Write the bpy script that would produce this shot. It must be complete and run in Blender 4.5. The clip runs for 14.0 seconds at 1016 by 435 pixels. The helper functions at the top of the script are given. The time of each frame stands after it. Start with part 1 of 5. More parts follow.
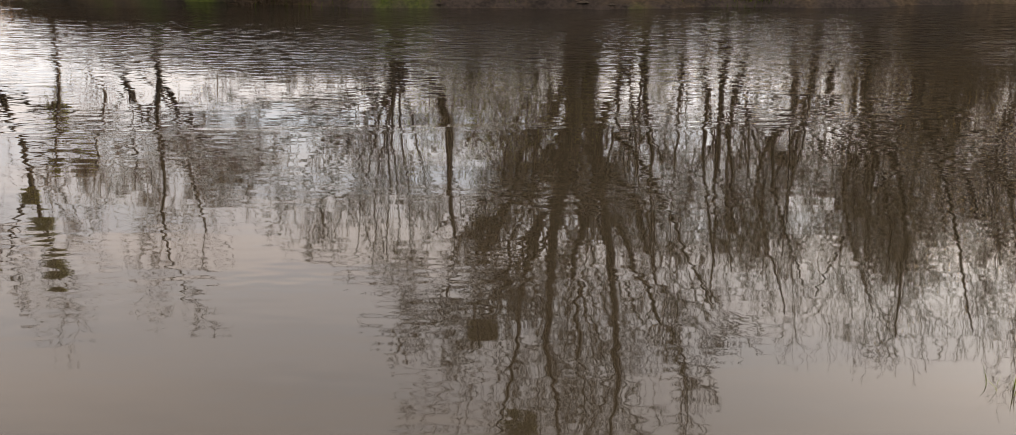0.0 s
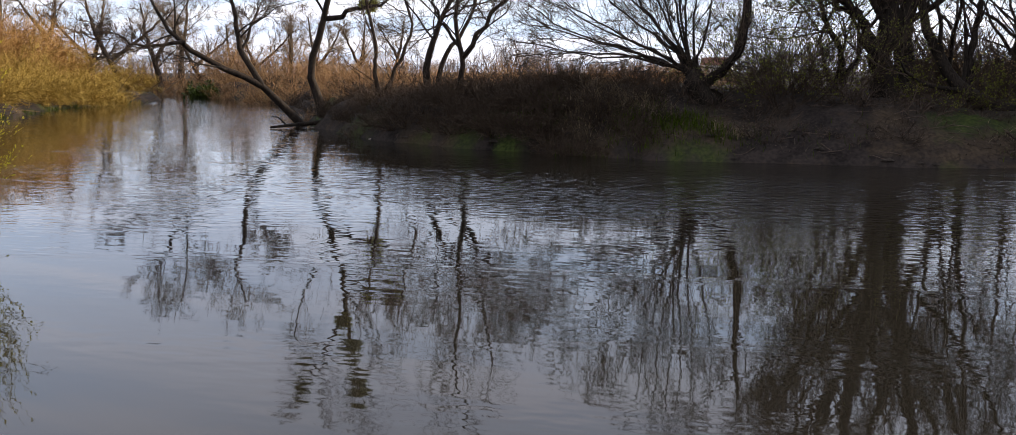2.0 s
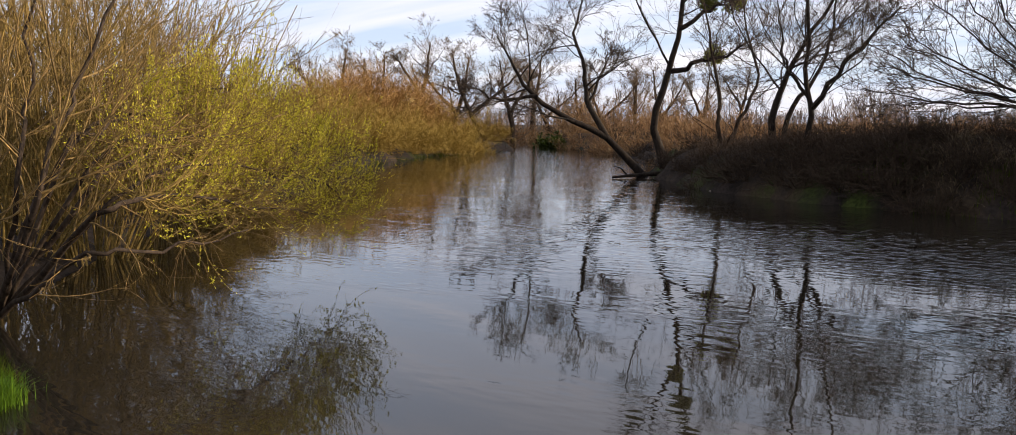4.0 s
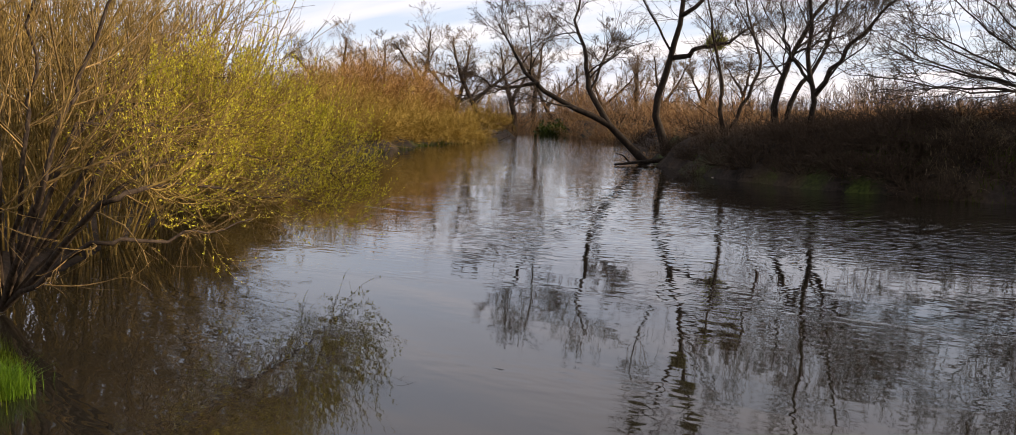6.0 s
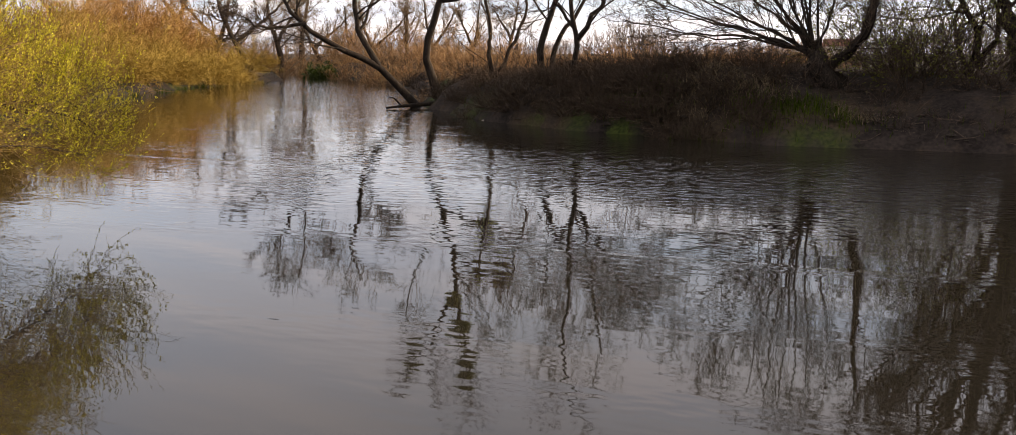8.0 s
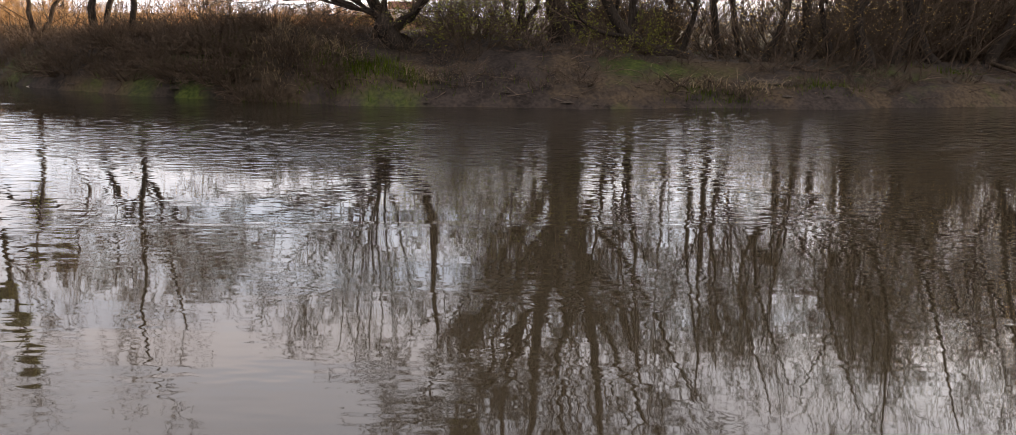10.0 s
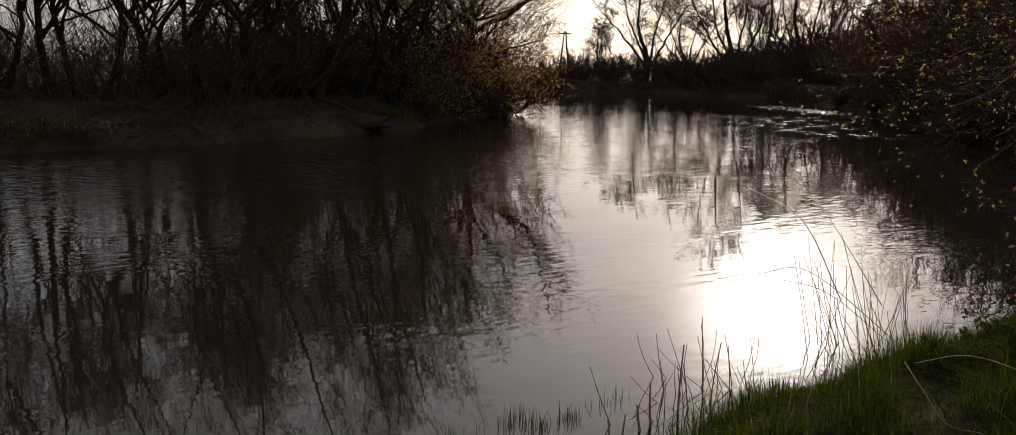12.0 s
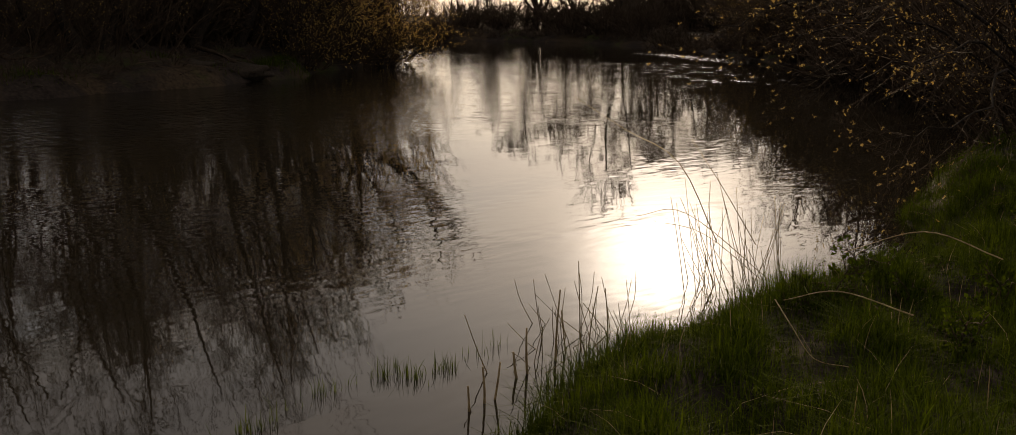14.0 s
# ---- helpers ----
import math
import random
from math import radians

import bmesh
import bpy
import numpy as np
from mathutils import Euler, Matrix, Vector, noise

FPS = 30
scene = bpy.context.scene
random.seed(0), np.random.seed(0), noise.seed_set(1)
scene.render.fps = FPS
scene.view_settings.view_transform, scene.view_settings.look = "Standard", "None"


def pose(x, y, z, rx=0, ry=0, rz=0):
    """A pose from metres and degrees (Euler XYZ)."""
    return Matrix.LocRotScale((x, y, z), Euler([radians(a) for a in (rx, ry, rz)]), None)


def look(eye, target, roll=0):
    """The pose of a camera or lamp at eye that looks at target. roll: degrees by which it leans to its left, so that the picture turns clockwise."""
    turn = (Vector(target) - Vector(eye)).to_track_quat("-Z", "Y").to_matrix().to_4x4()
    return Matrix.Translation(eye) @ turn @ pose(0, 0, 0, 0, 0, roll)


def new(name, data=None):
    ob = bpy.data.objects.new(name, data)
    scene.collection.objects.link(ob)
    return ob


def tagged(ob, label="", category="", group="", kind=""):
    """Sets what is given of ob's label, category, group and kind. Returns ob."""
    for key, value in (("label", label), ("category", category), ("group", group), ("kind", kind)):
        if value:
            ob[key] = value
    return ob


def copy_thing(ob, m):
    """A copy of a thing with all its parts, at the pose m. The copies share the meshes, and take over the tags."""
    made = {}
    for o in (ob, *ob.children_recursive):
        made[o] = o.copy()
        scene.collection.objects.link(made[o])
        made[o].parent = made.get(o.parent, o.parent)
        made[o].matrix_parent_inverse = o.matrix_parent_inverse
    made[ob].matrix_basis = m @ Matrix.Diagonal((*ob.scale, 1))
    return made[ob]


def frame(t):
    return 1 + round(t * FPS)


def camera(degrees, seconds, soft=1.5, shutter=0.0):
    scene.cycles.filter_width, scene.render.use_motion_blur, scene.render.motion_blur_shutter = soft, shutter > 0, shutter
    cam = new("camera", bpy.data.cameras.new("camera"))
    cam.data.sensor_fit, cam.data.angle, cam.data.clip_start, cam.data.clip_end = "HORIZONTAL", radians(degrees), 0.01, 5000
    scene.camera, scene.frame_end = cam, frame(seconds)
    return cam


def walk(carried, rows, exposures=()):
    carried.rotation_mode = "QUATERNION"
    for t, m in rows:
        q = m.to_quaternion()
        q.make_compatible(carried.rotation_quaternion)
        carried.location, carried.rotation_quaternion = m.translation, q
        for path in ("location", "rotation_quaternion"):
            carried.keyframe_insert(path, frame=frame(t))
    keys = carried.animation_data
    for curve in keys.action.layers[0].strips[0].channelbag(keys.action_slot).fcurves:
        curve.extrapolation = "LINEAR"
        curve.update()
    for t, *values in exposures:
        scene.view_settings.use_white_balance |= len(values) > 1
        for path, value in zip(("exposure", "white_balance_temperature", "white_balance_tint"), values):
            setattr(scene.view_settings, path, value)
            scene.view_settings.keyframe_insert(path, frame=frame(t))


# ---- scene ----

# ---- camera: seconds, place, yaw, pitch, roll ----
cam = camera(56.25, 14.0, soft=0.85)
PATH = [
    (0.0, 0.012, 0.052, 2.590, 0.00, -17.67, 0.16),
    (0.5, 0.019, 0.030, 2.596, 2.11, -18.60, 1.42),
    (1.0, 0.031, -0.005, 2.606, 12.63, -15.35, -0.79),
    (1.5, 0.037, -0.045, 2.598, 18.57, -10.64, -0.80),
    (2.0, 0.044, -0.052, 2.598, 17.53, -8.68, -0.10),
    (2.5, 0.045, -0.050, 2.605, 18.03, -7.73, 0.57),
    (3.0, 0.020, -0.018, 2.600, 23.33, -6.94, 0.45),
    (3.5, -0.010, 0.019, 2.611, 32.08, -5.82, 0.07),
    (4.0, -0.025, 0.050, 2.609, 37.78, -5.59, -0.14),
    (4.2, -0.031, 0.055, 2.607, 39.47, -5.57, -0.32),
    (6.3, -0.063, 0.027, 2.599, 36.91, -6.68, -0.52),
    (6.5, -0.064, 0.028, 2.596, 35.57, -7.15, -0.46),
    (7.0, -0.055, 0.030, 2.600, 32.46, -8.30, -0.27),
    (7.5, -0.053, 0.021, 2.609, 29.08, -9.18, -0.30),
    (7.7, -0.052, 0.019, 2.610, 27.03, -9.46, -0.13),
    (9.8, -0.045, 0.018, 2.612, 3.28, -11.43, 0.25),
    (10.0, -0.046, 0.017, 2.613, -1.05, -11.89, 0.73),
    (10.5, -0.057, 0.017, 2.612, -12.19, -11.68, 0.70),
    (11.0, -0.062, 0.040, 2.608, -22.75, -11.71, 0.51),
    (11.5, -0.051, 0.016, 2.602, -31.22, -9.88, 0.65),
    (12.0, -0.032, -0.039, 2.602, -38.82, -9.05, 1.02),
    (12.5, 0.015, -0.040, 2.587, -42.95, -8.80, 1.63),
    (13.0, 0.062, -0.033, 2.575, -45.07, -8.69, 1.65),
    (13.5, 0.118, -0.013, 2.559, -46.67, -9.17, 1.81),
    (14.0, 0.247, 0.018, 2.528, -45.30, -11.93, 0.98),
]


def aim(x, y, z, yaw, pitch, roll):
    return pose(x, y, z, 0, 0, yaw) @ pose(0, 0, 0, 90 + pitch) @ pose(0, 0, 0, 0, 0, roll)


EXPOSURES = [(0.0, 2.4, 8300, 14), (0.6, 2.38, 7500, 12), (1.0, 1.95, 6900, 11), (1.5, 1.6, 6350, 12), (2.5, 1.4, 6250, 12), (4.0, 1.12, 6500, 13), (7.7, 1.45, 7300, 15), (9.8, 2.38, 7500, 15),
             (10.6, 2.45, 7500, 16), (11.0, 1.4, 7400, 12), (11.5, 0.5, 7000, 11), (12.0, -0.05, 7500, 14), (13.0, -0.2, 8200, 15), (14.0, -0.22, 8800, 15)]
walk(cam, [(r[0], aim(*r[1:])) for r in PATH], EXPOSURES)

# ---- sky and sun ----
SUN_AZ, SUN_EL = -55.0, 14.7
world = bpy.data.worlds.new("sky")
scene.world = world
world.use_nodes = True
wn, wl = world.node_tree.nodes, world.node_tree.links
wn.clear()
sky = wn.new("ShaderNodeTexSky")
sky.sky_type, sky.sun_disc = "NISHITA", False
sky.sun_elevation, sky.sun_rotation = radians(SUN_EL), radians(-SUN_AZ)
sky.air_density, sky.dust_density, sky.ozone_density = 1.0, 0.7, 1.6
# thin, streaky high cloud over the whole dome
wtc = wn.new("ShaderNodeTexCoord")
sep = wn.new("ShaderNodeSeparateXYZ")
wl.new(wtc.outputs["Generated"], sep.inputs[0])
lift = wn.new("ShaderNodeMath")
lift.operation = "ADD"
lift.inputs[1].default_value = 0.12
wl.new(sep.outputs["Z"], lift.inputs[0])
flat = wn.new("ShaderNodeCombineXYZ")
for axis in "XY":
    dv = wn.new("ShaderNodeMath")
    dv.operation = "DIVIDE"
    wl.new(sep.outputs[axis], dv.inputs[0])
    wl.new(lift.outputs[0], dv.inputs[1])
    wl.new(dv.outputs[0], flat.inputs[axis])
cmap = wn.new("ShaderNodeMapping")
cmap.inputs["Scale"].default_value = (0.5, 1.1, 1.0)
cmap.inputs["Rotation"].default_value = (0, 0, 0.6)
wl.new(flat.outputs[0], cmap.inputs[0])
cn = wn.new("ShaderNodeTexNoise")
cn.inputs["Scale"].default_value = 0.9
cn.inputs["Detail"].default_value = 6
cn.inputs["Roughness"].default_value = 0.55
wl.new(cmap.outputs[0], cn.inputs["Vector"])
cr = wn.new("ShaderNodeMapRange")
cr.inputs["From Min"].default_value, cr.inputs["From Max"].default_value = 0.40, 0.68
cr.inputs["To Min"].default_value, cr.inputs["To Max"].default_value = 0.86, 1.0
wl.new(cn.outputs["Fac"], cr.inputs["Value"])
veil = wn.new("ShaderNodeMix")
veil.data_type = "RGBA"
veil.inputs["Factor"].default_value = 0.96
wl.new(sky.outputs[0], veil.inputs["A"])
streak = wn.new("ShaderNodeTexNoise")
streak.inputs["Scale"].default_value = 1.3
streak.inputs["Detail"].default_value = 5
smap = wn.new("ShaderNodeMapping")
smap.inputs["Scale"].default_value = (0.35, 1.5, 1.0)
smap.inputs["Rotation"].default_value = (0, 0, 0.35)
wl.new(flat.outputs[0], smap.inputs[0])
wl.new(smap.outputs[0], streak.inputs["Vector"])
tone = wn.new("ShaderNodeValToRGB")
tone.color_ramp.elements[0].position, tone.color_ramp.elements[1].position = 0.38, 0.64
tone.color_ramp.elements[0].color, tone.color_ramp.elements[1].color = (2.3, 2.75, 3.55, 1), (3.72, 3.64, 3.92, 1)
wl.new(streak.outputs["Fac"], tone.inputs[0])
wl.new(tone.outputs[0], veil.inputs["B"])
smix = wn.new("ShaderNodeMix")
smix.data_type = "RGBA"
wl.new(cr.outputs[0], smix.inputs["Factor"])
wl.new(sky.outputs[0], smix.inputs["A"])
wl.new(veil.outputs["Result"], smix.inputs["B"])
# the bright haze that thin cloud makes round the sun
sdot = wn.new("ShaderNodeVectorMath")
sdot.operation = "DOT_PRODUCT"
wl.new(wtc.outputs["Generated"], sdot.inputs[0])
sdot.inputs[1].default_value = (-math.sin(radians(SUN_AZ)) * math.cos(radians(SUN_EL)), math.cos(radians(SUN_AZ)) * math.cos(radians(SUN_EL)), math.sin(radians(SUN_EL)))
total = smix.outputs["Result"]
for power, strength in ((420, 60.0), (40, 6.0), (5, 4.6)):
    pw = wn.new("ShaderNodeMath")
    pw.operation = "POWER"
    pw.use_clamp = True
    wl.new(sdot.outputs["Value"], pw.inputs[0])
    pw.inputs[1].default_value = power
    sc = wn.new("ShaderNodeVectorMath")
    sc.operation = "SCALE"
    sc.inputs[0].default_value = (0.97, 0.95, 0.95)
    st = wn.new("ShaderNodeMath")
    st.operation = "MULTIPLY"
    wl.new(pw.outputs[0], st.inputs[0])
    st.inputs[1].default_value = strength
    wl.new(st.outputs[0], sc.inputs["Scale"])
    ad = wn.new("ShaderNodeVectorMath")
    ad.operation = "ADD"
    wl.new(total, ad.inputs[0])
    wl.new(sc.outputs[0], ad.inputs[1])
    total = ad.outputs[0]
bg = wn.new("ShaderNodeBackground")
bg.inputs["Strength"].default_value = 0.13
wl.new(total, bg.inputs["Color"])
wout = wn.new("ShaderNodeOutputWorld")
wl.new(bg.outputs[0], wout.inputs["Surface"])

sun = new("sun", bpy.data.lights.new("sun", "SUN"))
sun.data.energy, sun.data.angle, sun.data.color = 3.3, radians(0.55), (1.0, 0.86, 0.68)
sun_dir = Vector((-math.sin(radians(SUN_AZ)) * math.cos(radians(SUN_EL)), math.cos(radians(SUN_AZ)) * math.cos(radians(SUN_EL)), math.sin(radians(SUN_EL))))
sun.matrix_world = look(sun_dir * 200, (0, 0, 0))


# ---- materials ----
def material(name, dark, light, scale=6.0, rough=0.85, bump=0.3, fine=40.0, stretch=(1, 1, 1), vary=0.25, translucent=0.0, spec=0.08):
    m = bpy.data.materials.new(name)
    m.use_nodes = True
    n, l = m.node_tree.nodes, m.node_tree.links
    p = n["Principled BSDF"]
    p.inputs["Roughness"].default_value = rough
    p.inputs["Specular IOR Level"].default_value = spec
    tc = n.new("ShaderNodeTexCoord")
    mp = n.new("ShaderNodeMapping")
    mp.inputs["Scale"].default_value = stretch
    l.new(tc.outputs["Object"], mp.inputs[0])
    big, small = n.new("ShaderNodeTexNoise"), n.new("ShaderNodeTexNoise")
    big.inputs["Scale"].default_value, small.inputs["Scale"].default_value = scale, fine
    big.inputs["Detail"].default_value, small.inputs["Detail"].default_value = 4, 3
    l.new(mp.outputs[0], big.inputs["Vector"])
    l.new(mp.outputs[0], small.inputs["Vector"])
    mixf = n.new("ShaderNodeMath")
    mixf.operation = "MULTIPLY_ADD"
    mixf.inputs[1].default_value = 0.55
    l.new(small.outputs["Fac"], mixf.inputs[0])
    half = n.new("ShaderNodeMath")
    half.operation = "MULTIPLY"
    half.inputs[1].default_value = 0.45
    l.new(big.outputs["Fac"], half.inputs[0])
    l.new(half.outputs[0], mixf.inputs[2])
    ramp = n.new("ShaderNodeValToRGB")
    ramp.color_ramp.elements[0].position, ramp.color_ramp.elements[1].position = 0.36, 0.66
    ramp.color_ramp.elements[0].color, ramp.color_ramp.elements[1].color = (*dark, 1), (*light, 1)
    l.new(mixf.outputs[0], ramp.inputs[0])
    geo = n.new("ShaderNodeNewGeometry")
    mr = n.new("ShaderNodeMapRange")
    mr.inputs["To Min"].default_value, mr.inputs["To Max"].default_value = 1 - vary, 1 + vary
    l.new(geo.outputs["Random Per Island"], mr.inputs["Value"])
    mul = n.new("ShaderNodeMix")
    mul.data_type, mul.blend_type = "RGBA", "MULTIPLY"
    mul.inputs["Factor"].default_value = 1.0
    l.new(ramp.outputs[0], mul.inputs["A"])
    l.new(mr.outputs[0], mul.inputs["B"])
    l.new(mul.outputs["Result"], p.inputs["Base Color"])
    if bump:
        b = n.new("ShaderNodeBump")
        b.inputs["Strength"].default_value = bump
        b.inputs["Distance"].default_value = 0.02
        l.new(mixf.outputs[0], b.inputs["Height"])
        l.new(b.outputs[0], p.inputs["Normal"])
    if translucent:
        tr = n.new("ShaderNodeBsdfTranslucent")
        l.new(mul.outputs["Result"], tr.inputs["Color"])
        mx = n.new("ShaderNodeMixShader")
        mx.inputs[0].default_value = translucent
        l.new(p.outputs[0], mx.inputs[1])
        l.new(tr.outputs[0], mx.inputs[2])
        l.new(mx.outputs[0], n["Material Output"].inputs["Surface"])
    return m


TWIG_FAR = material("far_twig", (0.075, 0.052, 0.032), (0.20, 0.14, 0.085), 1.2, 0.8, 0, 9, vary=0.25)
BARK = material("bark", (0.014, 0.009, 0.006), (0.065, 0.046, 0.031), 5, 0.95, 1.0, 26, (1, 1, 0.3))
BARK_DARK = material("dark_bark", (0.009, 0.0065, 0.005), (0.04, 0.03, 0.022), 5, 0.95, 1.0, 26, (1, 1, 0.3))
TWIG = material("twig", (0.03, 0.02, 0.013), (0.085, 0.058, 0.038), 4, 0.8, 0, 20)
TWIG_GOLD = material("golden_twig", (0.15, 0.080, 0.024), (0.34, 0.19, 0.06), 1.2, 0.75, 0, 9, vary=0.18)
# warm, bright counterpart of TWIG: low sunlight is put into its colour
TWIG_SUN = material("sunlit_twig", (0.13, 0.072, 0.032), (0.31, 0.18, 0.08), 1.2, 0.8, 0, 9, vary=0.4)
TWIG_BARE = material("bare_willow_twig", (0.085, 0.055, 0.021), (0.24, 0.152, 0.054), 3, 0.75, 0, 12, vary=0.4)
TWIG_BRAMBLE = material("bramble_twig", (0.03, 0.021, 0.015), (0.11, 0.077, 0.055), 4, 0.85, 0, 20, vary=0.45)
TWIG_YELLOW = material("yellow_twig", (0.14, 0.09, 0.018), (0.32, 0.21, 0.046), 1.2, 0.75, 0, 9, vary=0.18)
TWIG_OLIVE = material("olive_twig", (0.10, 0.066, 0.018), (0.27, 0.178, 0.05), 2, 0.7, 0, 12)
LEAF_YELLOW = material("young_willow_leaf", (0.35, 0.315, 0.017), (0.62, 0.54, 0.058), 3, 0.5, 0, 20, translucent=0.45)
LEAF_BROWN = material("budding_leaf", (0.27, 0.17, 0.05), (0.52, 0.36, 0.13), 3, 0.5, 0, 20, translucent=0.6)
LEAF_MISTLETOE = material("mistletoe_leaf", (0.10, 0.11, 0.014), (0.24, 0.23, 0.04), 3, 0.6, 0, 20, translucent=0.2)
LEAF_OLIVE = material("opening_olive_leaf", (0.08, 0.085, 0.013), (0.19, 0.18, 0.034), 3, 0.6, 0, 20, translucent=0.5)
IVY = material("evergreen_leaf", (0.02, 0.03, 0.005), (0.06, 0.075, 0.012), 3, 0.4, 0, 20)
GRASS = material("fresh_grass", (0.018, 0.031, 0.002), (0.072, 0.098, 0.007), 2, 0.8, 0, 15, vary=0.5, translucent=0.42, spec=0.03)
# brighter copy of GRASS with the light on the tufts painted in
GRASS_LIT = material("lit_grass", (0.045, 0.095, 0.006), (0.12, 0.2, 0.015), 2, 0.5, 0, 15, vary=0.35, translucent=0.4)
DRY = material("dry_grass", (0.20, 0.14, 0.075), (0.42, 0.33, 0.19), 2, 0.8, 0, 15, vary=0.35, translucent=0.25)
LITTER = material("withered_litter", (0.025, 0.019, 0.014), (0.08, 0.06, 0.042), 2, 0.85, 0, 15, vary=0.45)
STRAW = material("withered_straw", (0.12, 0.085, 0.05), (0.28, 0.21, 0.13), 2, 0.85, 0, 15, vary=0.4)
REED = material("russet_reed", (0.16, 0.07, 0.03), (0.34, 0.17, 0.07), 0.5, 0.8, 0, 8, vary=0.3, translucent=0.2)
DEADWOOD = material("bleached_wood", (0.15, 0.125, 0.1), (0.34, 0.30, 0.25), 6, 0.8, 0.5, 40, (1, 1, 0.3))
MUD = material("wet_mud", (0.016, 0.012, 0.009), (0.05, 0.039, 0.029), 2, 0.85, 1.0, 12)
FARWOOD = material("far_twigs", (0.10, 0.075, 0.06), (0.20, 0.15, 0.12), 0.1, 0.9, 0, 1)


def ground_material():
    m = material("bank_soil", (0.012, 0.009, 0.0075), (0.040, 0.030, 0.024), 1.5, 0.95, 1.0, 10, vary=0.0)
    n, l = m.node_tree.nodes, m.node_tree.links
    p = n["Principled BSDF"]
    soil = p.inputs["Base Color"].links[0].from_socket
    geo = n.new("ShaderNodeNewGeometry")
    # litter and grass grow in patches on the soil
    last = soil
    for scale, lo, hi, c1, c2, seed in ((0.35, 0.50, 0.60, (0.028, 0.019, 0.012), (0.065, 0.046, 0.028), 3.0), (0.3, 0.54, 0.66, (0.018, 0.026, 0.006), (0.05, 0.06, 0.014), 11.0)):
        off = n.new("ShaderNodeVectorMath")
        off.inputs[1].default_value = (seed, seed * 2, 0)
        l.new(geo.outputs["Position"], off.inputs[0])
        a, b = n.new("ShaderNodeTexNoise"), n.new("ShaderNodeTexNoise")
        a.inputs["Scale"].default_value, b.inputs["Scale"].default_value = scale, 9
        a.inputs["Detail"].default_value, b.inputs["Detail"].default_value = 7, 5
        a.inputs["Roughness"].default_value = 0.65
        l.new(off.outputs[0], a.inputs["Vector"])
        l.new(off.outputs[0], b.inputs["Vector"])
        f = n.new("ShaderNodeMapRange")
        f.inputs["From Min"].default_value, f.inputs["From Max"].default_value = lo, hi
        l.new(a.outputs["Fac"], f.inputs["Value"])
        col = n.new("ShaderNodeValToRGB")
        col.color_ramp.elements[0].position, col.color_ramp.elements[1].position = 0.35, 0.68
        col.color_ramp.elements[0].color, col.color_ramp.elements[1].color = (*c1, 1), (*c2, 1)
        l.new(b.outputs["Fac"], col.inputs[0])
        mx = n.new("ShaderNodeMix")
        mx.data_type = "RGBA"
        l.new(f.outputs[0], mx.inputs["Factor"])
        l.new(last, mx.inputs["A"])
        l.new(col.outputs[0], mx.inputs["B"])
        last = mx.outputs["Result"]
    l.new(last, p.inputs["Base Color"])
    return m


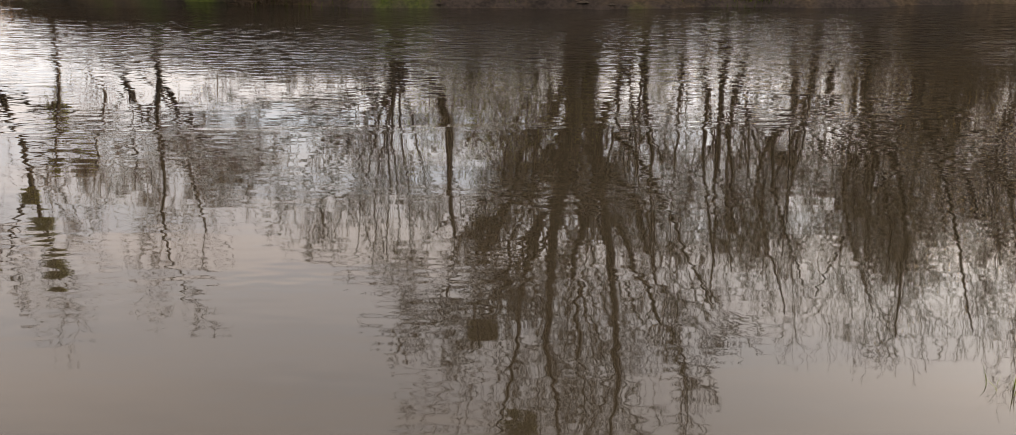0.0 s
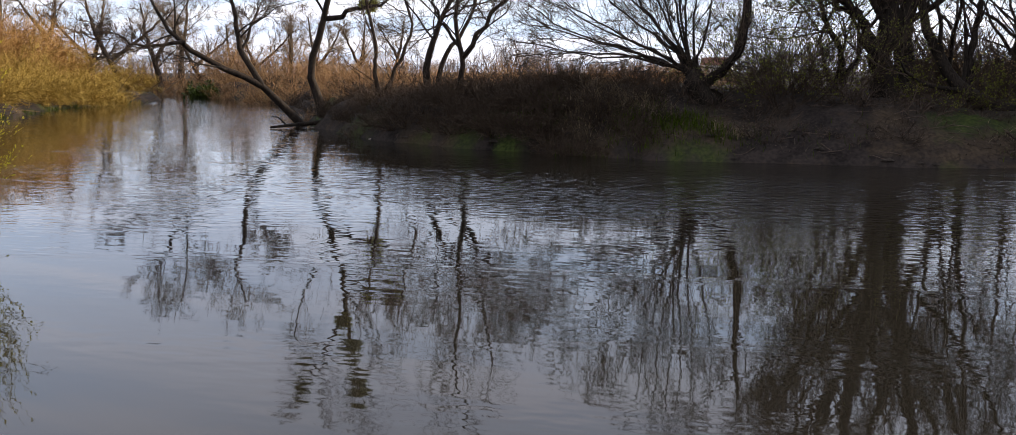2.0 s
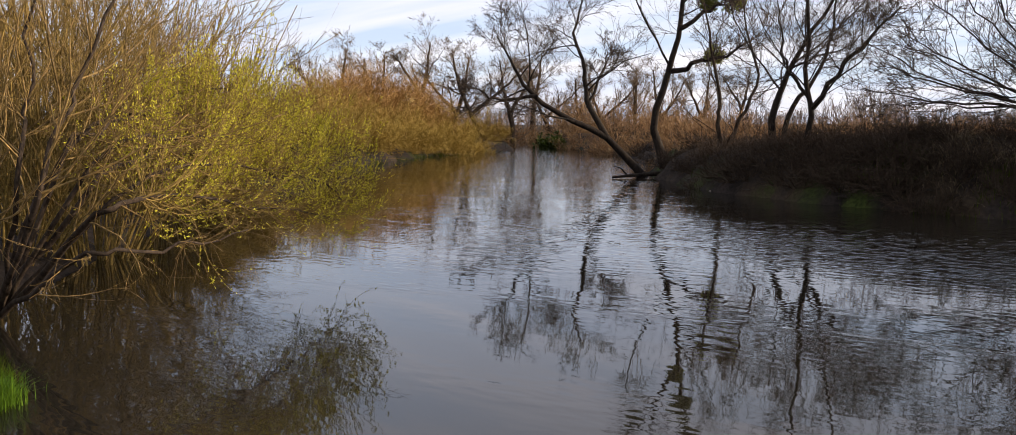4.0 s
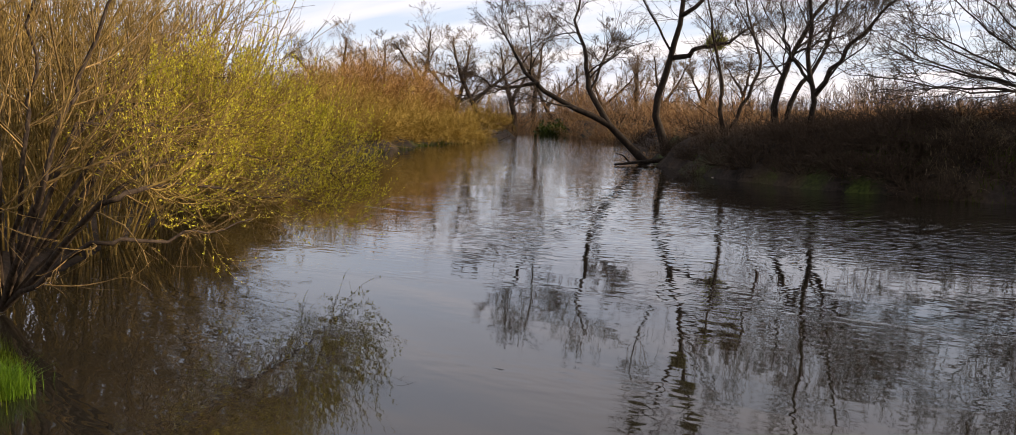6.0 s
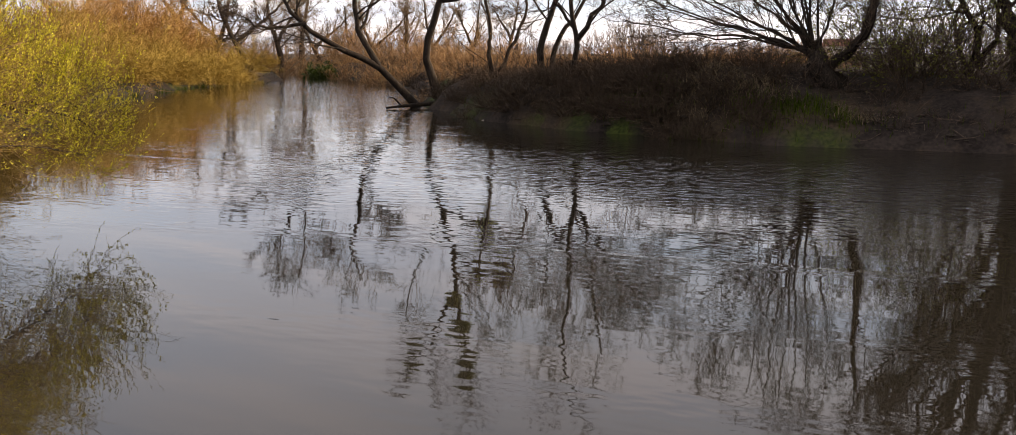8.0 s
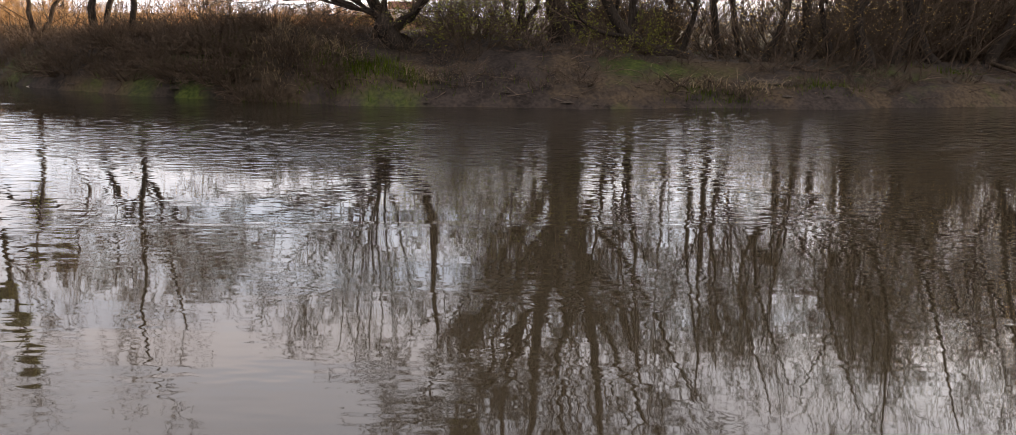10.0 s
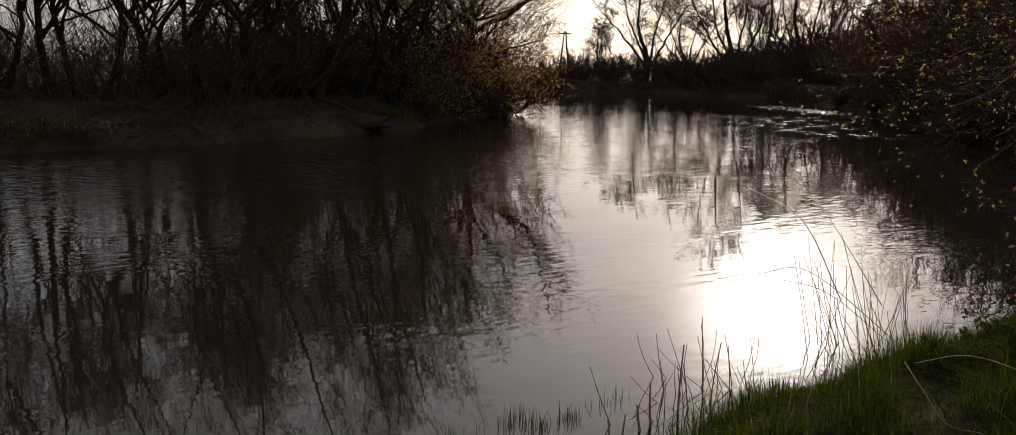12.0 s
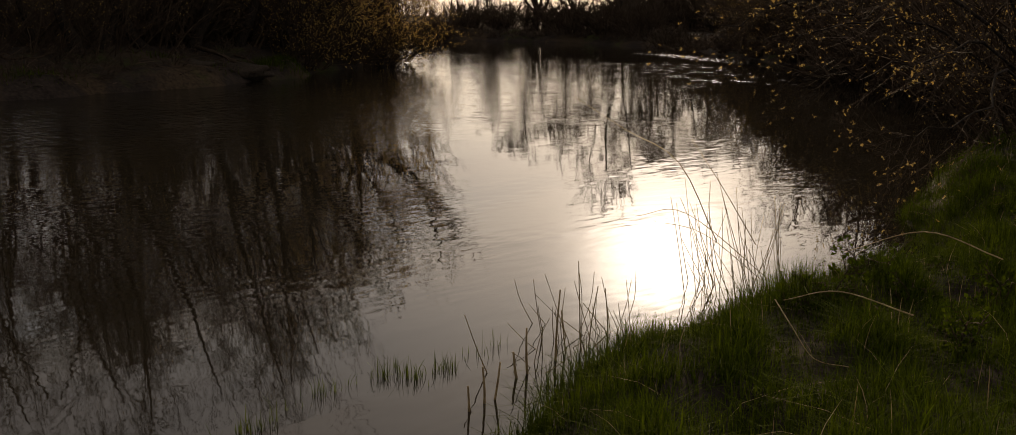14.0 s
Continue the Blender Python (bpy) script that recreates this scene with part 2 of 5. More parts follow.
def water_material():
    m = bpy.data.materials.new("river_water")
    m.use_nodes = True
    n, l = m.node_tree.nodes, m.node_tree.links
    p = n["Principled BSDF"]
    p.inputs["Base Color"].default_value = (0.014, 0.0115, 0.008, 1)
    p.inputs["Roughness"].default_value = 0.02
    p.inputs["IOR"].default_value = 1.333
    geo = n.new("ShaderNodeNewGeometry")

    def field(scale, sx, sy, rot, detail, seed):
        mp = n.new("ShaderNodeMapping")
        mp.inputs["Location"].default_value = (seed, seed * 1.7, 0)
        mp.inputs["Rotation"].default_value = (0, 0, rot)
        mp.inputs["Scale"].default_value = (sx, sy, 1)
        l.new(geo.outputs["Position"], mp.inputs[0])
        t = n.new("ShaderNodeTexNoise")
        t.inputs["Scale"].default_value, t.inputs["Detail"].default_value = scale, detail
        l.new(mp.outputs[0], t.inputs["Vector"])
        return t.outputs["Fac"]

    def math(op, a, b):
        x = n.new("ShaderNodeMath")
        x.operation = op
        for i, v in enumerate((a, b)):
            if isinstance(v, (int, float)):
                x.inputs[i].default_value = v
            else:
                l.new(v, x.inputs[i])
        return x.outputs[0]

    def ramp(v, a, b, c, d):
        x = n.new("ShaderNodeMapRange")
        x.interpolation_type = "SMOOTHSTEP"
        for k, w in zip(("From Min", "From Max", "To Min", "To Max"), (a, b, c, d)):
            x.inputs[k].default_value = w
        l.new(v, x.inputs["Value"])
        return x.outputs[0]

    # ripples in drifting patches, a slow swell, and the fast shallow run under the right bank
    sp = n.new("ShaderNodeSeparateXYZ")
    l.new(geo.outputs["Position"], sp.inputs[0])
    patch = math("ADD", ramp(field(0.16, 1, 2.4, 0.25, 3, 5.0), 0.42, 0.64, 0.3, 1.7), math("ADD", ramp(sp.outputs["Y"], 15, 40, 0.0, 1.3), math("MULTIPLY", math("MULTIPLY", ramp(sp.outputs["Y"], 14, 22, 0.0, 11.0), math("MULTIPLY", ramp(sp.outputs["X"], 11, 22, 1.0, 0.12), ramp(sp.outputs["X"], -14, -5, 0.1, 1.0))), ramp(sp.outputs["Y"], 32, 46, 1.0, 0.25))))
    bands = math("ABSOLUTE", math("SUBTRACT", field(0.07, 0.45, 1.8, 0.12, 1.5, 9.0), 0.5), 0)
    bend = math("ABSOLUTE", math("ADD", sp.outputs["X"], math("MULTIPLY", sp.outputs["Y"], 0.68)), 0)
    patch = math("ADD", patch, math("MULTIPLY", ramp(bend, 4, 12, 1.0, 0.0), ramp(sp.outputs["Y"], 32, 55, 0.0, 7.0)))
    patch = math("ADD", patch, ramp(bands, 0.004, 0.022, 1.6, 0.0))
    ripple = math("MULTIPLY", field(4.0, 0.55, 1.3, 0.15, 1.0, 0.0), math("MULTIPLY", patch, 0.62))
    swell = math("MULTIPLY", field(1.1, 0.7, 1.3, 0.1, 0, 2.0), 0.35)
    # distance from the line of the run
    across = math("ADD", math("MULTIPLY", sp.outputs["X"], 0.862), math("MULTIPLY", sp.outputs["Y"], -0.506))
    along = math("ADD", math("MULTIPLY", sp.outputs["X"], 0.506), math("MULTIPLY", sp.outputs["Y"], 0.862))
    off = math("ABSOLUTE", math("SUBTRACT", across, 29.2), 0)
    side = math("ABSOLUTE", math("SUBTRACT", across, 22.0), 0)
    sparse = math("MULTIPLY", math("MULTIPLY", ramp(side, 1.5, 5.5, 1.0, 0.0), ramp(field(1.1, 1, 1, 0.9, 1, 4.0), 0.60, 0.66, 0.0, 0.8)), math("MULTIPLY", ramp(along, 33, 38, 0.0, 1.0), ramp(along, 48, 56, 1.0, 0.0)))
    run = math("ADD", math("MULTIPLY", ramp(off, 0.6, 2.2, 1.0, 0.0), math("MULTIPLY", ramp(along, 44, 52, 0.0, 1.0), ramp(along, 66, 71, 1.0, 0.0))), sparse)
    chop = math("MULTIPLY", math("MULTIPLY", field(3.6, 1.4, 0.8, 0.62, 1.5, 8.0), run), 16.0)
    h = math("ADD", math("ADD", ripple, swell), chop)
    b = n.new("ShaderNodeBump")
    b.inputs["Strength"].default_value = 1.0
    b.inputs["Distance"].default_value = 0.004
    l.new(h, b.inputs["Height"])
    l.new(b.outputs[0], p.inputs["Normal"])
    return m


SOIL, WATER = ground_material(), water_material()


# ---- mesh helpers ----
def mesh_from(name, V, F, mat, smooth=True):
    """V: n x 3, F: list of index arrays with 3 or 4 columns."""
    me = bpy.data.meshes.new(name)
    V = np.asarray(V, np.float32)
    me.vertices.add(len(V))
    me.vertices.foreach_set("co", V.ravel())
    loops = np.concatenate([f.ravel() for f in F]).astype(np.int32)
    sizes = np.concatenate([np.full(len(f), f.shape[1]) for f in F])
    starts = np.concatenate([[0], np.cumsum(sizes)[:-1]]).astype(np.int32)
    me.loops.add(len(loops))
    me.loops.foreach_set("vertex_index", loops)
    me.polygons.add(len(sizes))
    me.polygons.foreach_set("loop_start", starts)
    me.update(calc_edges=True)
    me.polygons.foreach_set("use_smooth", np.full(len(sizes), smooth))
    me.materials.append(mat)
    me.validate()
    return me


def part(name, geom, mat, parent=None, label="", smooth=True):
    ob = new(name, mesh_from(name, geom[0], geom[1], mat, smooth))
    if parent is not None:
        ob.parent = parent
    if label:
        tagged(ob, label)
    return ob


def unit(v):
    return v / np.maximum(np.linalg.norm(v, axis=-1, keepdims=True), 1e-9)


def tubes(P, R, sides):
    """Tapered tubes along n polylines of k points."""
    n, k, _ = P.shape
    T = np.gradient(P, axis=1)
    T = unit(T)
    ref = np.tile(np.array([0.31, 0.52, 0.8]), (n, 1, 1))
    ref = np.where(np.abs((T[:, :1] * ref).sum(-1, keepdims=True)) > 0.85, np.array([0.9, -0.3, 0.1]), ref)
    U = unit(np.cross(T, ref))
    W = np.cross(T, U)
    a = np.arange(sides) * 2 * np.pi / sides
    V = P[:, :, None] + R[:, :, None, None] * (U[:, :, None] * np.cos(a)[:, None] + W[:, :, None] * np.sin(a)[:, None])
    i = (np.arange(n)[:, None, None] * k + np.arange(k - 1)[None, :, None]) * sides
    j = np.arange(sides)[None, None]
    q = np.stack([i + j, i + (j + 1) % sides, i + sides + (j + 1) % sides, i + sides + j], -1).reshape(-1, 4)
    F = [q]
    if sides > 3:
        cap = (np.arange(n)[:, None] * k + k - 1) * sides + np.arange(sides)[None]
        F.append(cap)
    return V.reshape(-1, 3), F


def wisps(P, R):
    """The finest twigs: flat tapering slivers along the polylines."""
    n, k, _ = P.shape
    T = unit(np.gradient(P, axis=1))
    S = unit(np.cross(T, np.sin(P[:, :1] * 37.0) + np.array([0.1, 0.2, 0.3])))
    V = np.stack([P - S * R[..., None], P + S * R[..., None]], 2).reshape(-1, 3)
    i = ((np.arange(n)[:, None] * k + np.arange(k - 1)[None]) * 2).ravel()
    return V, [np.stack([i, i + 1, i + 3, i + 2], -1)]


def joined(*geoms):
    V, F, o = [], {}, 0
    for v, f in geoms:
        V.append(v)
        for x in f:
            F.setdefault(x.shape[1], []).append(x + o)
        o += len(v)
    return np.concatenate(V), [np.concatenate(x) for x in F.values()]


def runs(rng, start, d, length, segs, wob, up):
    """n wandering polylines; up bends them towards the sky, or down when negative."""
    pts, d = [start], unit(d)
    for _ in range(segs):
        d = unit(d + rng.normal(0, wob, d.shape) + np.array([0, 0, up]))
        pts.append(pts[-1] + d * (length / segs)[:, None])
    return np.stack(pts, 1)


def offshoots(rng, P, R, each, t0, t1, ang, size, segs, wob, up, thick, least=0.004, keep=0.4):
    """Branches growing out of the polylines P."""
    n, k, _ = P.shape
    idx = np.repeat(np.arange(n), each)
    t = rng.uniform(t0, t1, len(idx)) * (k - 1)
    i = np.minimum(t.astype(int), k - 2)
    f = (t - i)[:, None]
    at = P[idx, i] * (1 - f) + P[idx, i + 1] * f
    T = unit(P[idx, i + 1] - P[idx, i])
    perp = unit(np.cross(T, rng.normal(0, 1, T.shape)))
    a = np.radians(rng.normal(ang, ang * 0.25, len(idx)))[:, None]
    L = np.linalg.norm(np.diff(P, axis=1), axis=2).sum(1)[idx]
    length = L * size * (1.15 - 0.6 * t / (k - 1)) * rng.uniform(0.6, 1.3, len(idx))
    r = (R[idx, i] * (1 - f[:, 0]) + R[idx, i + 1] * f[:, 0]) * thick * rng.uniform(0.7, 1.1, len(idx))
    r = np.maximum(r, least)
    Q = runs(rng, at, np.cos(a) * T + np.sin(a) * perp, length, segs, wob, up)
    taper = np.linspace(1, keep, segs + 1)
    return Q, np.maximum(r[:, None] * taper, least * 0.7)


def bent(points, r0, r1, segs=12, rng=None, wob=0.0):
    """One smooth limb through a few points, with its radii."""
    p = np.array(points, float)
    p = np.vstack([2 * p[0] - p[1], p, 2 * p[-1] - p[-2]])
    m = len(p) - 3
    out = []
    for s in np.linspace(0, m - 1e-6, segs + 1):
        i, f = int(s), s - int(s)
        a, b, c, d = p[i:i + 4]
        out.append(0.5 * (2 * b + (c - a) * f + (2 * a - 5 * b + 4 * c - d) * f * f + (3 * b - a - 3 * c + d) * f ** 3))
    out = np.array(out)
    if rng is not None and wob:
        out[1:-1] += rng.normal(0, wob, out[1:-1].shape)
    return out[None], np.linspace(r0, r1, segs + 1)[None]


def leaves(rng, P, each, length, width, t0=0.3, spread=0.6):
    """Small folded leaves sitting along the polylines P."""
    n, k, _ = P.shape
    idx = np.repeat(np.arange(n), each)
    t = rng.uniform(t0, 1, len(idx)) * (k - 1)
    i = np.minimum(t.astype(int), k - 2)
    f = (t - i)[:, None]
    at = P[idx, i] * (1 - f) + P[idx, i + 1] * f
    T = unit(unit(P[idx, i + 1] - P[idx, i]) + rng.normal(0, spread, at.shape))
    S = unit(np.cross(T, rng.normal(0, 1, T.shape)))
    N = np.cross(T, S)
    ln = (length * rng.uniform(0.6, 1.3, len(idx)))[:, None]
    wd = width * ln / length
    V = np.stack([at, at + T * ln * 0.5 + S * wd * 0.5 + N * wd * 0.2, at + T * ln, at + T * ln * 0.5 - S * wd * 0.5 + N * wd * 0.2], 1)
    o = np.arange(len(idx))[:, None] * 4
    return V.reshape(-1, 3), [np.concatenate([o + np.array([[0, 1, 2]]), o + np.array([[0, 2, 3]])])]


def blades(rng, base, height, width, lean=0.35, segs=2):
    """Grass blades: tapering, bending strips."""
    n = len(base)
    h = height * rng.uniform(0.5, 1.25, n)
    a = rng.uniform(0, 2 * np.pi, n)
    D = np.stack([np.cos(a), np.sin(a), np.zeros(n)], -1)
    S = np.stack([-np.sin(a), np.cos(a), np.zeros(n)], -1)
    b = np.minimum(np.abs(rng.normal(0, lean, n)) + (0.8 if lean > 1.5 else 0.0), 3.0)
    V = []
    for s in range(segs + 1):
        f = s / segs
        c = base + D * (h * b * f * f)[:, None] + np.array([0, 0, 1.0]) * (h * f * (1 - 0.25 * b * f))[:, None]
        if s < segs:
            w = (width * (1 - f * 0.7) * 0.5 * rng.uniform(0.7, 1.2, n))[:, None]
            V += [c - S * w, c + S * w]
        else:
            V.append(c)
    k = len(V)
    V = np.stack(V, 1).reshape(-1, 3)
    o = np.arange(n)[:, None] * k
    F = []
    for s in range(segs - 1):
        F.append(o + np.array([[2 * s, 2 * s + 1, 2 * s + 3, 2 * s + 2]]))
    F.append(o + np.array([[k - 3, k - 2, k - 1]]))
    return V, F


# ---- the plan: bearings count to the left of straight ahead ----
EYE = 2.6


def spot(az, d, z=0.0):
    return np.array([-d * math.sin(radians(az)), d * math.cos(radians(az)), z])


def sight(az, el, d):
    return spot(az, d, EYE + d * math.tan(radians(el)))


FAR_SHORE = [(-130, 150), (-82, 108), (-58, 86), (-46, 75), (-34, 60), (-26, 47.5), (-23, 42), (-17, 34.5), (-12, 31.5), (-7, 29.2), (-3, 28.4),
             (2, 28), (6, 28.5), (11, 29.2), (15.5, 30.4), (20.5, 32.6), (26.5, 37), (33.5, 41.5), (40, 50), (42, 64), (38, 84), (25, 110)]
NEAR_SHORE = [(50, 125), (62, 92), (67, 79), (76, 66), (74, 52), (61.5, 38), (52.5, 28), (43, 17), (30, 9.4), (21.6, 7.0), (16.7, 6.1), (12.7, 4.9), (11, 4.0), (9.7, 3.6), (8.2, 4.2),
              (6.8, 4.05), (5.8, 4.3), (4.9, 4.1), (3, 3.3), (0, 2.9), (-4, 2.6), (-7.2, 2.9), (-9.2, 4.0), (-9.9, 4.5), (-11.2, 4.7), (-13.5, 5.7), (-16.5, 8.5),
              (-22, 14), (-31, 22), (-40, 33), (-47, 45), (-53, 56), (-57, 66), (-61, 78), (-72, 92), (-110, 120), (-145, 165)]
SHORE = np.array(FAR_SHORE + NEAR_SHORE, float)


def inland(X, Y):
    """Metres from the water's edge: positive on land, negative over water."""
    shape = X.shape
    p = np.stack([X.ravel(), Y.ravel()], -1)
    best, inside = np.full(len(p), 1e9), np.zeros(len(p), bool)
    for a, b in zip(SHORE, np.roll(SHORE, -1, 0)):
        e = b - a
        t = np.clip(((p - a) @ e) / (e @ e), 0, 1)
        best = np.minimum(best, np.linalg.norm(p - a - t[:, None] * e, axis=1))
        cross = (a[1] > p[:, 1]) != (b[1] > p[:, 1])
        with np.errstate(divide="ignore", invalid="ignore"):
            xi = a[0] + (p[:, 1] - a[1]) / (b[1] - a[1]) * e[0]
        inside ^= cross & (p[:, 0] < xi)
    return np.where(inside, -best, best).reshape(shape)


def step(x, a, b):
    t = np.clip((x - a) / (b - a), 0, 1)
    return t * t * (3 - 2 * t)


def height(X, Y):
    X, Y = np.asarray(X, float), np.asarray(Y, float)
    d = inland(X, Y)
    az = np.degrees(np.arctan2(-X, Y))
    far = step(Y, 15, 24) * step(az, -62, -50)
    top = np.where(far > 0.5, 1.05 + 0.75 * step(az, -16, 2) - 0.55 * step(az, 12, 27), 1.1)
    width = np.where(far > 0.5, 4.4 - 2.9 * step(az, 2, 13), 4.0)
    wob = 0.5 * np.sin(X * 0.9 + Y * 0.4) + 0.4 * np.sin(Y * 1.3 - X * 0.5 + 1.0) + 0.25 * np.sin(X * 2.7 + 0.5) * np.sin(Y * 2.3)
    rough = np.sin(X * 4.1 + 2 * np.sin(Y * 1.7)) * np.sin(Y * 3.7 + 2 * np.sin(X * 1.3)) + 0.6 * np.sin(X * 8.3 + Y * 2.1) * np.sin(Y * 7.1 - X * 3.3)
    dd = d + np.where(Y < 14, 0.07, 0.42) * wob
    land = top * step(dd, -0.6, width) + (0.05 * wob + 0.07 * rough) * step(dd, 0.3, 2) + 0.10
    land = land + np.where(far > 0.5, 0.26 + 0.12 * wob - 0.1 * step(az, 14, 26), 0.0) * step(dd, 0.1, 0.6) * (1 - step(dd, 1.5, 4.5))
    lip = 0.36 * step(dd, -0.1, 0.9) + 0.25 * step(X, 9, 12) * step(dd, 0.1, 1.2) + 0.7 * step(dd, 2.0, 5.5) * step(np.abs(X), 3, 6) + 0.62 * step(dd, 1.2, 2.7) * (1 - step(np.abs(X), 3, 6)) + (0.03 * wob + 0.06 * rough) * step(dd, 0.2, 1.0) + 0.03
    land = np.where(far > 0.5, land, np.where(Y < 16, lip, land))
    land = land * step(dd, -0.2, 0.25) + 0.02
    bed = np.maximum(-1.4, 0.4 * dd) - 0.05
    return np.where(dd > 0, land, bed)


def ground_z(x, y):
    return float(height(np.array([x]), np.array([y]))[0])


def spread(*spans):
    out = []
    for a, b, s in spans:
        out.append(np.arange(a, b, s))
    return np.concatenate(out + [[spans[-1][1]]])


def terrain():
    xs = spread((-3000, -600, 400), (-600, -130, 47), (-130, -30, 1.6), (-30, 2, 0.6), (2, 16, 0.18), (16, 46, 0.6), (46, 130, 1.6), (130, 600, 47), (600, 3000, 400))
    ys = spread((-3000, -200, 400), (-200, -6, 14), (-6, 9, 0.2), (9, 25, 0.9), (25, 46, 0.5), (46, 130, 1.4), (130, 300, 14), (300, 900, 60), (900, 4000, 500))
    X, Y = np.meshgrid(xs, ys)
    V = np.stack([X, Y, height(X, Y)], -1).reshape(-1, 3)
    n = len(xs)
    i = (np.arange(len(ys) - 1)[:, None] * n + np.arange(n - 1)[None]).ravel()
    F = [np.stack([i, i + 1, i + n + 1, i + n], -1)]
    return tagged(part("ground", (V, F), SOIL), "brown earthy river bank with patchy grass and leaf litter", "ground", kind="structure")


def river():
    xs, ys = np.linspace(-150, 90, 61), np.linspace(2.0, 170, 43)
    X, Y = np.meshgrid(xs, ys)
    V = np.stack([X, Y, 0 * X], -1).reshape(-1, 3)
    i = (np.arange(len(ys) - 1)[:, None] * len(xs) + np.arange(len(xs) - 1)[None]).ravel()
    F = [np.stack([i, i + 1, i + len(xs) + 1, i + len(xs)], -1)]
    return tagged(part("water", (V, F), WATER), "calm brown river water mirroring bare trees and sky", "water", kind="structure")


terrain()
river()


# ---- trees ----
def thing(name, place, label, category, group=""):
    ob = new(name)
    ob.empty_display_size = 0.2
    ob.location = Vector(place)
    return tagged(ob, label, category, group)


def tree(rng, name, label, trunks, limbs=(), boughs=10, fine=(7, 7, 4), up=0.05, bark=BARK, twig=TWIG, leaf=None, leaf_size=(0.05, 0.03), leaf_each=2, group="",
         spreadang=48, boughsize=0.5, t0=0.3, least=0.008, sag=0.0, flat=False, wave=0.055):
    """A bare tree: trunks and limbs run through given points; boughs, branches and twigs grow out of them."""
    base = np.array(trunks[0][0][0], float)
    ob = thing(name, base, label, "tree", group)
    stems = [bent(np.array(p) - base, r0, r1, 14, rng, wave * 0.7) for p, r0, r1 in trunks]
    arms = [bent(np.array(p) - base, r0, r1, 12, rng, wave) for p, r0, r1 in limbs]
    for P, R in stems:
        R[0, :2] *= np.array([1.35, 1.1])
        part("trunk", tubes(P, R, 9), bark, ob)
    for P, R in arms:
        part("limb", tubes(P, R, 7), bark, ob)
    second, wood = [], []
    for P, R in stems + arms:
        Q, S = offshoots(rng, P, R, boughs, t0, 1.0, spreadang, boughsize, 8, 0.14, up, 0.42, least * 2.0, 0.3)
        for a in range(len(Q)):
            part("bough", tubes(Q[a:a + 1], S[a:a + 1], 5), bark, ob)
        second.append((Q, S))
        tip = P[:, -5:], R[:, -5:]
        second.append((np.stack([tip[0][:, 0] * (1 - f) + tip[0][:, -1] * f for f in np.linspace(0, 1, 9)], 1), np.linspace(1, .6, 9)[None] * R[:, -1:]))
    Q, S = np.concatenate([a for a, _ in second]), np.concatenate([b for _, b in second])
    A, AR = offshoots(rng, Q, S, fine[0], 0.15, 1.0, 42, 0.58, 5, 0.15, up, 0.55, least * 1.3)
    B, BR = offshoots(rng, A, AR, fine[1], 0.15, 1.0, 40, 0.6, 2, 0.16, up - sag, 0.6, least)
    crown = [tubes(A, AR, 3), wisps(B, BR * 1.3) if flat else tubes(B, BR, 3)]
    ends = B
    if fine[2]:
        C, CR = offshoots(rng, B, BR, fine[2], 0.2, 1.0, 36, 0.65, 1, 0.13, up - sag, 0.7, least * 0.75)
        crown.append(wisps(C, CR))
        ends = C
    part("crown", joined(*crown), twig, ob)
    if leaf is not None:
        part("leaves", leaves(rng, ends, leaf_each, *leaf_size), leaf, ob)
    return ob


def shrub(rng, name, label, place, stems, reach, tall, twig, fine=(6, 4), least=0.008, leaf=None, leaf_size=(0.05, 0.03), leaf_each=2, group="", lean=(0, 0), flare=0.6, up=0.03, wob=0.1, droop=0.0, dome=0.3, flat=False, stout=3.2):
    """A bush of many stems rising out of one stool."""
    ob = thing(name, place, label, "shrub", group)
    n = stems
    a = rng.uniform(0, 2 * np.pi, n)
    r = np.sqrt(rng.uniform(0, 1, n))
    start = np.stack([np.cos(a) * r * reach * 0.35, np.sin(a) * r * reach * 0.35, np.full(n, -0.1)], -1)
    d = np.stack([np.cos(a) * r * flare + lean[0], np.sin(a) * r * flare + lean[1], np.ones(n)], -1)
    length = tall * rng.uniform(0.65, 1.1, n) * (1.1 - dome * r)
    P = runs(rng, start, d, length, 7, wob, up)
    R = (least * stout * rng.uniform(0.7, 1.3, n))[:, None] * np.linspace(1, 0.35, 8)
    tagged(part("stool", tubes(P, R, 3), twig, ob), kind="stuff")
    A, AR = offshoots(rng, P, R, fine[0], 0.12, 1.0, 35, 0.42, 3, 0.14, up - droop, 0.6, least)
    B, BR = offshoots(rng, A, AR, fine[1], 0.15, 1.0, 32, 0.6, 1, 0.14, up - droop, 0.7, least * 0.75)
    part("crown", joined(wisps(A, AR * 1.3) if flat else tubes(A, AR, 3), wisps(B, BR)), twig, ob)
    if leaf is not None:
        part("leaves", leaves(rng, B, leaf_each, *leaf_size), leaf, ob)
    return ob


def rooted(az, d):
    p = spot(az, d)
    return np.array([p[0], p[1], ground_z(p[0], p[1]) - 0.15])


